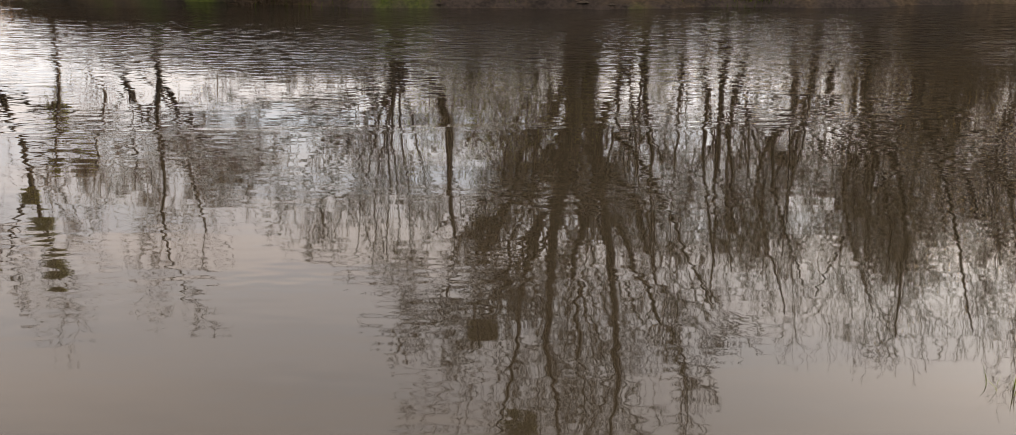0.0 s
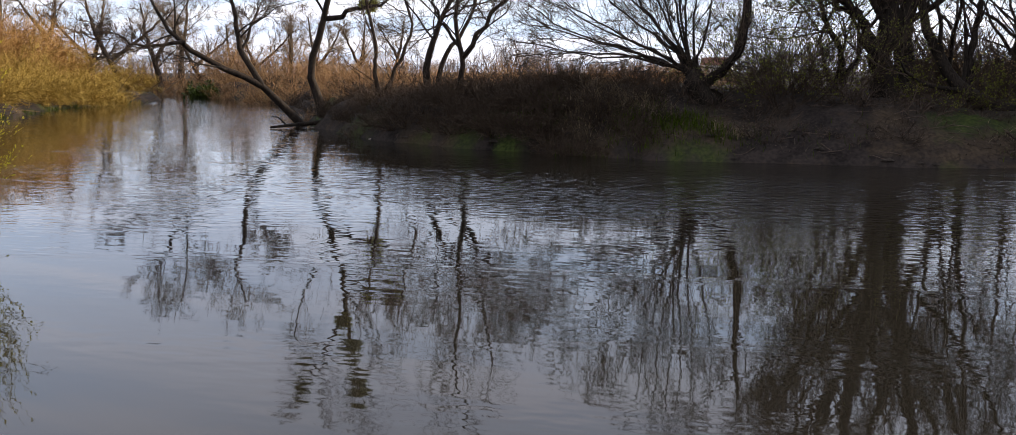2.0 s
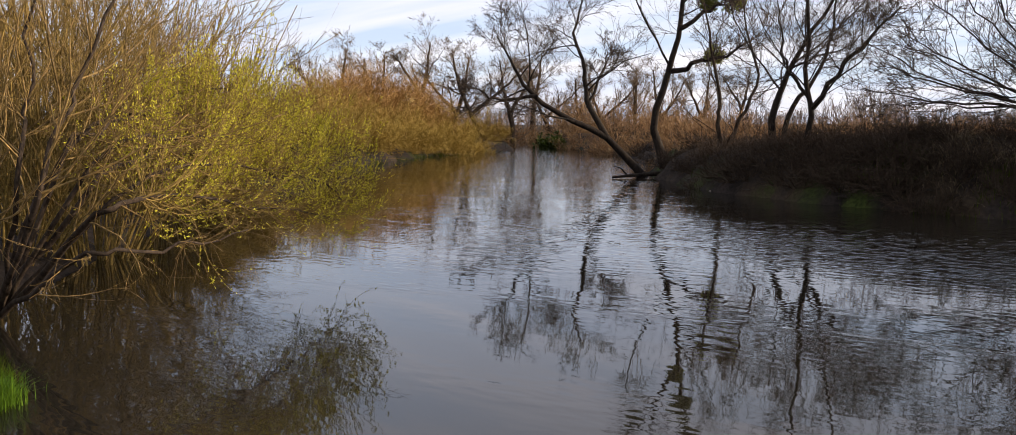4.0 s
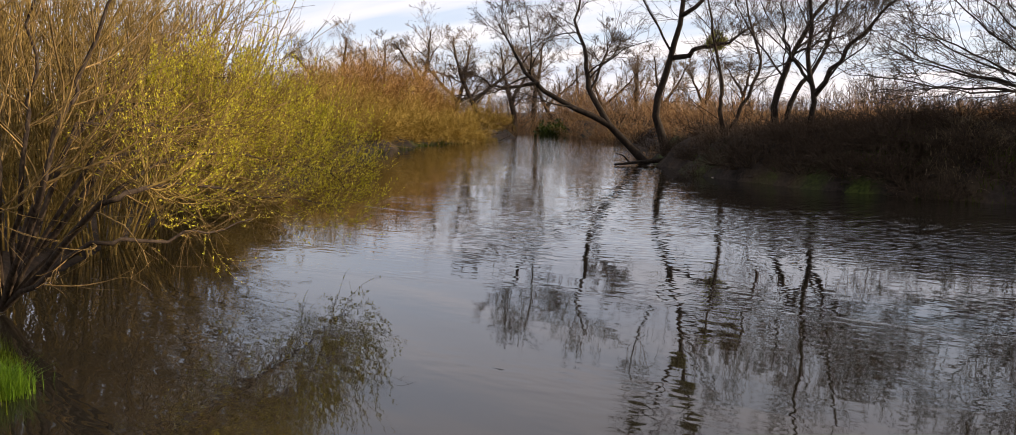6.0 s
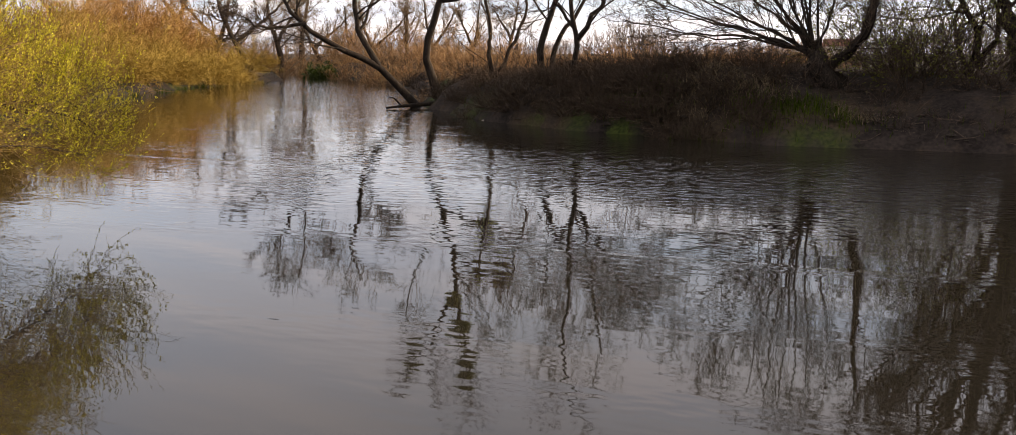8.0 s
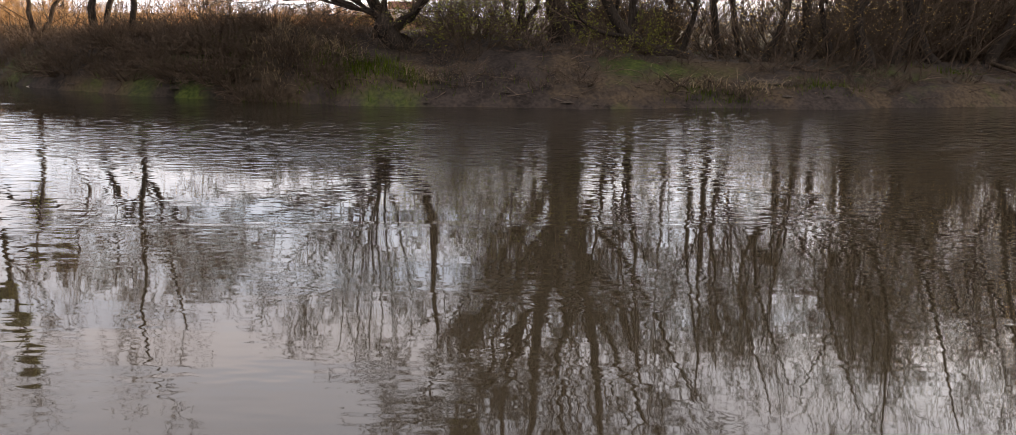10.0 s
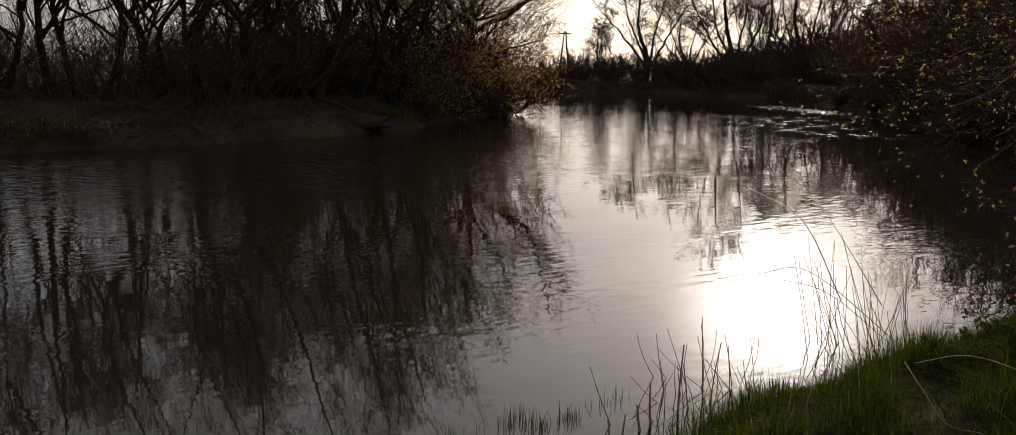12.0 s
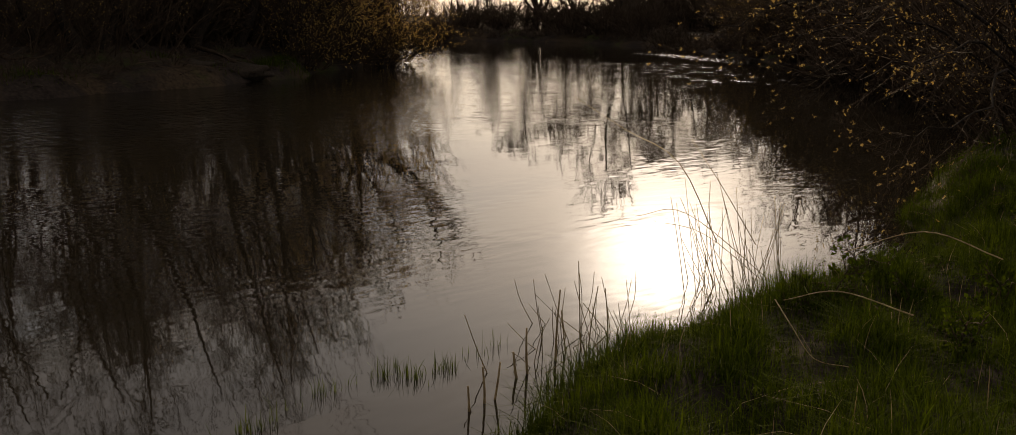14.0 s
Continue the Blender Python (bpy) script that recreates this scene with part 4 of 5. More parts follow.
# taller bare bush behind it
for az, d, tall in ((66, 18.5, 7.5), (61.5, 20, 7.0), (58, 27.5, 6.5), (64, 24, 8)):
    p = spot(az, d)
    p[2] = max(ground_z(p[0], p[1]), 0) - 0.1
    shrub(rng, "bare_bush", "tall bare brown bush behind the willow", p, 60, 2.6, tall, TWIG_OLIVE, (7, 5), 0.008, None, group="bare bushes by the willow", flare=0.6)

# ---- downstream right ----
right_kind = []
for az, d, top, r in ((-46.7, 108, 4.6, .36), (-51.6, 104, 6.5, .4), (-55.5, 118, 5.6, .36)):
    b = rooted(az, d)
    right_kind.append(tree(rng, "downstream_tree", "bare spreading willow against the bright sky", [([b, sight(az - .3, 0.2, d), sight(az + .4, top * .5, d), sight(az + .3, top, d)], r, 0.05)],
         [([sight(az - .2, 0.0, d), sight(az + 1.2, 1.8, d), sight(az + 2.6, top * .7, d)], r * .5, 0.04), ([sight(az - .3, 0.0, d), sight(az - 1.4, 2.0, d), sight(az - 2.4, top * .8, d)], r * .5, 0.04),
          ([sight(az - .2, 0.3, d), sight(az + .8, 2.4, d), sight(az + 1.4, top * .95, d)], r * .4, 0.04), ([sight(az - .3, 0.3, d), sight(az - .7, 2.6, d), sight(az - 1.2, top * .95, d)], r * .4, 0.04)],
         boughs=8, fine=(7, 7, 3), least=0.016, flat=True, group="bare trees downstream", bark=BARK_DARK, spreadang=40))
for i, (az, d, s) in enumerate(((-49, 118, .8), (-53.6, 122, .9), (-61.8, 114, .9), (-65, 72, .7), (-69, 60, .6), (-44, 125, .5), (-60, 118, .9), (-65, 84, .8), (-57.4, 122, .9), (-63.6, 100, .85))):
    o = copy_thing(right_kind[i % 3], Matrix.Translation(rooted(az, d)) @ Matrix.Rotation(i * 2.3, 4, "Z"))
    o.scale = (s, s, s)


def brush(name, label, stems, tall, flare, fine, least, twig=TWIG, wob=0.16):
    return shrub(rng, name, label, (0, 0, -60), stems, tall * 0.9, tall, twig, fine, least, None, group="thickets on the banks", flare=flare, up=0.0, wob=wob, flat=True)


def plant(kind, rows):
    """Sets the first of a kind and copies at bearing, distance and size."""
    for i, (az, d, s) in enumerate(rows):
        m = Matrix.Translation(rooted(az, d)) @ Matrix.Rotation(i * 1.37 + az, 4, "Z")
        if i == 0:
            o = kind
            o.matrix_basis = m
        else:
            o = copy_thing(kind, m)
        o.scale = (s, s, s)


dark_thicket = brush("thicket", "dense dark leafless thicket on the bank", 60, 4.0, 0.8, (6, 4), 0.022)
plant(dark_thicket, [(-6.2, 42, .7), (-9.2, 44, .75), (-7.8, 47, .9), (-19.6, 55, .8), (-22.6, 53, 1.0), (-52.4, 120, 1.5), (-54.4, 119, 1.7), (-56.2, 118, 1.9), (-58, 117, 2.0), (-60, 115, 2.0), (-62, 112, 2.0), (-57, 125, 2.0), (-61, 122, 2.0), (-42.6, 116, .7), (-44.6, 118, .8), (-48.2, 116, .9), (-50.4, 115, .9), (-52.2, 114, 1.1), (-54, 112, 1.2), (-56, 110, 1.3), (-58.4, 108, 1.3), (-41, 104, .8), (-43, 107, .9), (-45, 106, .9), (-47, 105.5, 1), (-49, 103, 1.1), (-51, 100.5, 1.1), (-53, 97, 1.0), (-54.6, 90, .7), (-56, 82, .5), (-58, 75, .42), (-60, 67, .42), (-62, 61, .5), (-65, 55, .8),
    (-66.5, 45, 1.2), (-69, 41, 1.1), (-72, 37, 1.1), (-75, 32, 1.0), (-58, 98, 1.2), (-61, 88, 1.1), (-64, 72, 1.2), (-67, 60, 2.1), (-71, 54, 2.0), (-74, 46, 2.0), (-62.8, 80, 1.0), (-65.5, 62, 1.6), (-69, 56, 1.9),
    (-26, 42, .9), (-28.4, 44, 1), (-31.4, 47, 1.1), (-34.4, 51, 1.1), (-23.6, 50, .9), (-26.2, 54, 1.0), (-29.2, 56, 1.1), (-31.8, 58, 1.1), (-34, 60, 1.1), (-36.4, 62, 1.0)])
bank_brush = brush("bramble", "tangled low brown brush on the bank slope", 22, 1.5, 1.5, (5, 3), 0.010, TWIG_BRAMBLE, 0.22)
rows = []
for az in np.arange(-60, -40, 0.9):
    # low brush along the waterline downstream
    d = 66.0 if az > -52 else 50.0
    while inland(np.array([spot(az, d)[0]]), np.array([spot(az, d)[1]]))[0] < 0.8:
        d += 0.4
    rows += [(az, d, rng.uniform(.7, 1.1)), (az + .4, d + 2.2, rng.uniform(.9, 1.4))]
for az in np.arange(-30, 30.5, 1.15):
    for off in (0.9, 2.6, 4.6):
        # step out from the water's edge along the bearing
        d = 26.0
        while inland(np.array([spot(az, d)[0]]), np.array([spot(az, d)[1]]))[0] < off:
            d += 0.25
        dens = 0.9 if az > -8 else 0.5
        if rng.uniform() < dens:
            rows.append((az + rng.uniform(-.5, .5), d + rng.uniform(-.3, .5), rng.uniform(0.4, 0.9) * (0.5 if off > 4 else 0.85 if off > 1 else 0.7)))
plant(bank_brush, rows)
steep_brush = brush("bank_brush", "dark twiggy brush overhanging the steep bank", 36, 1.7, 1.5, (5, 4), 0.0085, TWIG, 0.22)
rows = []
for az in np.arange(9, 32, 0.6):
    for off in (0.15, 0.7, 1.5, 2.6):
        d = 26.0
        while inland(np.array([spot(az, d)[0]]), np.array([spot(az, d)[1]]))[0] < off:
            d += 0.25
        if rng.uniform() < (0.9 if az > 13 else 0.4):
            rows.append((az + rng.uniform(-.4, .4), d, rng.uniform(0.35, 0.8)))
plant(steep_brush, rows)
# brush beyond the bank, its twig colour already carrying the sunshine
sunny_brush = brush("sunny_brush", "golden-brown brush beyond the bank, coloured as sunlit", 40, 2.8, 0.8, (6, 6), 0.009, TWIG_SUN, 0.22)
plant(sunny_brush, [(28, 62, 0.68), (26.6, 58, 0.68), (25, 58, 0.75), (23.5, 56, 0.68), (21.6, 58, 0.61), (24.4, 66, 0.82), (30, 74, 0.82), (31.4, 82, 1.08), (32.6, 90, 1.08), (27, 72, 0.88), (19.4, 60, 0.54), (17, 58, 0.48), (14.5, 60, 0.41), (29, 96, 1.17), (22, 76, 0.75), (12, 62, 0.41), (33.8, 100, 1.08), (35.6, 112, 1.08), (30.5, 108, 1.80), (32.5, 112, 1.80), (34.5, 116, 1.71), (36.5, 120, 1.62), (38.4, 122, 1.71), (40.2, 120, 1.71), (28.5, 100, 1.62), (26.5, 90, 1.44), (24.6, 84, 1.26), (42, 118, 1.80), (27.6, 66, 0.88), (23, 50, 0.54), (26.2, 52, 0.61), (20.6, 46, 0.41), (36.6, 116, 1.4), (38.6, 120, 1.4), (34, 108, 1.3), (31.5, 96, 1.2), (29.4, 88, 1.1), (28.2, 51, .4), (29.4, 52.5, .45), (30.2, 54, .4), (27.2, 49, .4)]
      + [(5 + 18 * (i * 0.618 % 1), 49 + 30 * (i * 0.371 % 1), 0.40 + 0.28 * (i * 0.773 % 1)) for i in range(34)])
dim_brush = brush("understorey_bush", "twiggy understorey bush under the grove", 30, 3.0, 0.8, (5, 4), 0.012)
plant(dim_brush, [(-20.6, 42, 1.0), (-22.4, 43, 1.2), (-24.4, 44, 1.3), (-26.4, 45, 1.4), (-28.4, 46, 1.4), (-30.4, 48, 1.5), (-9.6, 41, .4), (-12.6, 41.5, .45), (-15.6, 42, .4), (-18.8, 41.5, .5), (-20, 40, .56), (-21.4, 48, 1.2), (-23.2, 40, .9),
    (-14, 47, .45), (-17, 47, .5), (-3.4, 43, .6), (-16.4, 38, .35), (-8, 40, .5), (-6.6, 45, .65), (-1, 37, .5), (-21.8, 39.5, .9), (-24, 40, 1), (-26.2, 41, 1.1), (-6, 38, .4), (1.6, 36, .5), (3, 37, .45), (-29.5, 43, 1.2), (-32, 46, 1.2)])

sapling = shrub(rng, "bare_sapling", "clump of thin bare leaning saplings on the bank", (0, 0, -60), 8, 1.6, 5.2, TWIG, (5, 4), 0.0085, LEAF_BROWN, (0.06, 0.035), 1, "bare saplings under the grove", flare=1.7, up=0.03, wob=0.14)
plant(sapling, [(-9.4, 33.6, .8), (-11.8, 34.4, 1.0), (-13.2, 33.4, .7), (-14.6, 34.6, 1.1), (-16.2, 33.8, .8), (-17.4, 35, 1.1), (-19, 34.2, .9), (-20.4, 35.4, 1.1), (-22, 34.8, .9), (-23.2, 36, 1.1), (-25.4, 37, 1.0), (-7.6, 35, .9),
    (14.6, 36, .7), (17, 37, .8), (24, 44, .9), (-1.8, 33, .7), (1.0, 33.6, .8)]
      + [(-8.5 - 13 * (i * 0.618 % 1), 37 + 9 * (i * 0.381 % 1), 0.8 + 0.4 * (i * 0.77 % 1)) for i in range(18)])

tall_thicket = shrub(rng, "tall_thicket", "tall dark thicket with a few tawny buds behind the grove", (0, 0, -60), 16, 4.6, 10.5, TWIG, (7, 5), 0.012, LEAF_BROWN, (0.07, 0.04), 1, group="tall thickets behind the grove", flare=0.55, up=0.01, wob=0.14, flat=True)
plant(tall_thicket, [(-12, 58, .45), (-14.6, 60, .5), (-17, 57, .5), (-19.4, 59, .6), (-24.2, 49, .9), (-25.4, 48, 1.05), (-27.2, 51, 1.1), (-29, 50, 1.05), (-30.8, 53, 1.1), (-32.6, 54, 1.05), (-34.4, 57, 1.0), (-36, 59, .85), (-37.4, 61, .7), (-28.4, 58, 1.1)])
right_thicket = shrub(rng, "budding_thicket", "brown waterside thicket with tawny opening buds", (0, 0, -60), 44, 3.6, 4.6, TWIG, (7, 5), 0.012, LEAF_BROWN, (0.06, 0.035), 1, "budding thickets downstream", flare=1.0, up=0.0, wob=0.15, flat=True)
rows = []
for i, az in enumerate(np.arange(-59, -76, -1.1)):
    d = 20.0
    while inland(np.array([spot(az, d)[0]]), np.array([spot(az, d)[1]]))[0] < 1.0:
        d += 0.5
    rows += [(az, d, 0.65 + 0.35 * (i * 0.618 % 1)), (az - 0.5, d + 4, 1.1 + 0.5 * (i * 0.37 % 1))]
plant(right_thicket, rows)
for i, (az, d, z) in enumerate(((-60.8, 68, .75), (-62.8, 62, .8), (-64.8, 56, .8), (-67, 50, .8), (-70, 44, .8))):
    o = copy_thing(grove[(8, 10, 3, 9, 5)[i]], Matrix.Translation(rooted(az, d)) @ Matrix.Rotation(i * 2.4 + 0.7, 4, "Z"))
    o.scale = (z, z, z)

# budding bush close by on the right
root = np.array([19.5, 4.6, 0.6])
ob = thing("near_bush", root, "dark bush with sparse opening yellow buds reaching over the water", "shrub")
limbs = [([root, sight(-71, 0.5, 16), sight(-66, 1.5, 14), sight(-61, 0.5, 13), sight(-58, -0.6, 12.8)], 0.06, 0.008),
         ([root, sight(-72, -1.5, 16), sight(-69, -2.0, 14.5), sight(-66, -3.0, 14), sight(-63.5, -3.4, 13.6)], 0.05, 0.008),
         ([root, sight(-71, 3, 16), sight(-66, 4.5, 15), sight(-61, 4.2, 14.5), sight(-57, 3.6, 14)], 0.05, 0.008),
         ([root, sight(-73, 4, 16), sight(-70, 6, 15), sight(-65, 6.4, 14.5), sight(-60, 5.6, 14.5)], 0.05, 0.008),
         ([root, sight(-73, -2.5, 15), sight(-72, -4.5, 13), sight(-70, -5.8, 12), sight(-67.5, -6.6, 11.6)], 0.04, 0.007),
         ([root, sight(-74, 6, 17), sight(-70, 9, 16), sight(-65, 9.5, 15.5), sight(-60, 8.5, 15.5)], 0.05, 0.008),
         ([root, sight(-73, 1, 17), sight(-69, 3, 16), sight(-64, 3, 15.5), sight(-59.5, 2, 15)], 0.045, 0.008),
         ([root, sight(-70, -1, 17), sight(-67, 0, 16), sight(-63, -0.8, 15.5), sight(-60, -1.4, 15)], 0.045, 0.008),
         ([root, sight(-75, 9, 17), sight(-73, 13, 16), sight(-68, 14, 15.5), sight(-63, 13, 15.5)], 0.05, 0.008),
         ([root, sight(-76, 0, 14), sight(-75, 1.5, 12), sight(-71, 2.2, 10.5), sight(-67, 1.8, 10), sight(-64, 0, 10)], 0.05, 0.008)]
arms = [bent(np.array(p) - root, a * .6, c * .6, 14, rng, 0.05) for p, a, c in limbs]
for P, R in arms:
    part("limb", tubes(P, R, 7), BARK_DARK, ob)
P, R = np.concatenate([a for a, _ in arms]), np.concatenate([b for _, b in arms])
A, AR = offshoots(rng, P, R, 22, 0.05, 1, 45, 0.17, 6, 0.14, 0.03, 0.4, 0.0035)
B, BR = offshoots(rng, A, AR, 7, 0.1, 1, 40, 0.5, 4, 0.14, 0.03, 0.6, 0.003)
part("twig_tangle", joined(tubes(A, AR, 4), tubes(B, BR, 3)), TWIG, ob)
part("bud_foliage", leaves(rng, B[::2, -2:], 5, 0.03, 0.018, 0.55, 1.0), LEAF_BROWN, ob, "small bunches of yellow-brown opening buds")

# ---- reeds, grass and stems ----
def scatter(n, x0, x1, y0, y1, lo, hi, seed):
    g = np.random.default_rng(seed)
    X, Y = g.uniform(x0, x1, n), g.uniform(y0, y1, n)
    d = inland(X, Y)
    ok = (d > lo) & (d < hi)
    X, Y = X[ok], Y[ok]
    return np.stack([X, Y, np.maximum(height(X, Y), -0.1) - 0.02], -1)


g = np.random.default_rng(3)
base = np.vstack([scatter(150000, 3.5, 14, -1, 6, -0.12, 4.5, 5), scatter(46000, 10.5, 24, 2, 11, -0.2, 4, 10), scatter(10000, 20, 36, 2, 18, -0.1, 6, 9)])
tuft = np.sin(base[:, 0] * 5.1 + np.sin(base[:, 1] * 3.3) * 2) + np.sin(base[:, 1] * 6.3 + np.sin(base[:, 0] * 2.7) * 2)
tagged(part("bank_grass", blades(g, base, np.maximum(0.085, 0.075 + 0.095 * (tuft + 1)), 0.008, 0.9), GRASS, smooth=False), "lush fresh green grass on the near bank", "grass", kind="stuff")
base = scatter(60000, -10, 4.2, -6, 4, 0.05, 8, 21)
lawn = np.sin(base[:, 0] * 1.1 + np.sin(base[:, 1] * 1.9) * 2) + np.sin(base[:, 1] * 1.6 + np.sin(base[:, 0] * 1.3) * 2) + g.normal(0, .5, len(base))
base = base[lawn > -0.3]
tagged(part("bank_grass", blades(g, base, 0.11, 0.008, 0.8), GRASS, smooth=False), "short green grass on the trodden near bank", "grass", kind="stuff")
base = scatter(1300, 3, 17, -2, 9, 0.2, 7, 6)
tagged(part("dry_grass", blades(g, base, 0.32, 0.007, 1.3, 3), DRY, smooth=False), "dry straw-coloured stems lying in the grass", "grass", kind="stuff")
base = scatter(9000, -12.5, -8.5, 1, 6, -0.1, 1.6, 8)
tagged(part("bank_grass", blades(g, base, 0.30, 0.010, 0.5), GRASS, smooth=False), "bright green grass tuft below the willow", "grass", kind="stuff")

for cx, cy, n, s in ((-9.1, 3.95, 420, .12), (-9.3, 4.1, 300, .12), (-9.2, 3.7, 320, .14)):
    q = np.stack([g.normal(cx, s, n), g.normal(cy, s * .8, n), np.zeros(n)], -1)
    q[:, 2] = np.maximum(height(q[:, 0], q[:, 1]), 0) - 0.02
    tagged(part("grass_tuft", blades(g, q, 0.3, 0.009, 0.6, 3), GRASS_LIT, smooth=False), "bright green grass tuft beside the willow, coloured as lit", "grass", "grass tufts by the willow", "stuff")
for az, d, n, s in ((-35.6, 6.35, 30, .10), (-33.4, 6.1, 10, .08), (-31.2, 5.8, 46, .16), (-37.3, 6.5, 8, .08), (-39.6, 6.65, 62, .18), (-41.2, 6.6, 30, .12), (-42.9, 6.75, 40, .12), (-44.6, 7.05, 10, .16), (-46, 7.25, 12, .14)):
    c = spot(az, d)
    q = np.stack([c[0] + g.normal(0, s * .55, n), c[1] + g.normal(0, s * .35, n), np.full(n, -0.04)], -1)
    tagged(part("sedge_tuft", blades(g, q, 0.17, 0.008, 0.3), GRASS, smooth=False), "thin green sedge tuft standing in shallow water", "grass", "sedge tufts in the shallows", "stuff")

STALKS = [(-49.7, 7.0, -16.3, .010), (-48.1, 6.7, -18.6, .011), (-51.2, 7.3, -14.6, .006), (-51.6, 7.4, -16.0, .007), (-52.8, 7.6, -16.1, .006), (-50.4, 7.2, -17.5, .006), (-45.9, 6.7, -17.9, .005), (-53.4, 7.7, -17, .005), (-47.6, 6.6, -20, .012), (-46.0, 6.2, -20.6, .010), (-45.5, 6.15, -20.9, .010), (-44.6, 6.0, -22, .010)]
for az, d, el, r in STALKS:
    b = spot(az, d)
    b[2] = max(ground_z(b[0], b[1]), 0) - 0.1
    t = sight(az + g.normal(0, .4) + (2.0 if r == .005 else 0), el, d)
    tagged(part("reed_stalk", tubes(*bent([b, (b + t) / 2 + g.normal(0, .01, 3), t], r, r * .6, 6), 6), DRY), "dead brown reed stalk standing by the water", "reed", "dead reed stalks")
for i in range(84):
    az = g.uniform(-63, -56.5) if i < 48 else g.uniform(-54.5, -48)
    d = (9.0 if i < 48 else 7.3) + g.uniform(-.5, .6)
    b = spot(az, d)
    b[2] = max(ground_z(b[0], b[1]), 0) - 0.05
    h = g.uniform(0.45, 1.15) if i < 48 else g.uniform(0.2, 0.6)
    t = b + np.array([g.normal(-.15, .18), g.normal(0, .15), h])
    tagged(part("dead_reed", tubes(*bent([b, b * .45 + t * .55 + g.normal(0, .02, 3), t], .004, .0022, 6), 4), DRY), "thin dead grass stem on the bank edge", "grass", "dead grass stems")
for pts in ([(-58.8, 8.6, -13), (-56.4, 8.4, -8.6), (-53.2, 8.3, -6.8), (-50.2, 8.2, -5.0)], [(-61, 9, -13), (-59, 9, -10), (-57, 9, -7.2)], [(-62, 9, -15), (-57, 8.6, -11.5), (-54, 8.4, -11.8)], [(-61.5, 9.2, -15), (-58, 9, -12.6), (-55, 9, -12)],
            [(-62.5, 7, -16), (-63.6, 6.6, -17.4), (-65, 6.3, -19), (-67, 6.1, -19.2)], [(-70, 6.5, -16), (-66, 6.6, -15.2), (-63, 6.8, -16)], [(-74, 6.4, -12.5), (-70, 7, -11.5), (-66, 7.6, -13)]):
    tagged(part("dead_grass", tubes(*bent([sight(a, e, d) for a, d, e in pts], .005, .0025, 12), 4), DRY), "long arching dead stem", "grass", "arching dead stems")

# coarse dark herbs and bramble among the near grass
herb = shrub(rng, "bank_herb", "low dark green bramble and herb clump in the grass", (0, 0, -60), 14, 0.5, 0.34, TWIG, (4, 3), 0.003, GRASS, (0.035, 0.024), 3, "herb clumps on the near bank", flare=1.6, up=0.0, wob=0.3)
spots = scatter(900, 6.5, 15, 0, 6, 0.35, 4.5, 44)[:54]
for i, q in enumerate(spots):
    m = Matrix.Translation(q) @ Matrix.Rotation(i * 2.2, 4, "Z")
    o = herb if i == 0 else copy_thing(herb, m)
    o.matrix_basis = m
    k = 0.6 + 0.7 * ((i * 7) % 11) / 11
    o.scale = (k, k, k)

# russet reeds and dry grass behind the far bank
X = g.uniform(8, 34, 9000)
D = g.uniform(42, 95, 9000)
q = np.stack([-D * np.sin(np.radians(X)), D * np.cos(np.radians(X)), 0 * X], -1)
q[:, 2] = height(q[:, 0], q[:, 1]) - 0.05
q = q[inland(q[:, 0], q[:, 1]) > 3]
tagged(part("reed_bed", blades(g, q, 0.7, 0.035, 1.0), REED, smooth=False), "sunlit russet reeds on the field behind the bank", "reeds", kind="stuff")
base = scatter(70000, -32, 36, 26, 48, 0.3, 8, 12)
az_ = np.degrees(np.arctan2(-base[:, 0], base[:, 1]))
clump = np.sin(base[:, 0] * 1.3 + 2 * np.sin(base[:, 1] * .8)) * np.sin(base[:, 1] * 1.7 + 1.5 * np.sin(base[:, 0] * .9)) + g.normal(0, .25, len(base))
base = base[clump > np.where(az_ > 3, .25, .5)]
tagged(part("bank_litter_grass", blades(g, base, 0.36, 0.02, 2.0, 3), LITTER, smooth=False), "withered grass and litter on the far bank", "grass", kind="stuff")
base = scatter(14000, -36, 40, 26, 50, 0.05, 1.6, 14)
gz = np.sin(base[:, 0] * 0.7 + 1.2) + np.sin(base[:, 0] * 1.9) * .5
base = base[gz > 0.55]
tagged(part("bank_grass", blades(g, base, 0.28, 0.022, 0.6, 2), GRASS, smooth=False), "green grass patches along the far water's edge", "grass", kind="stuff")

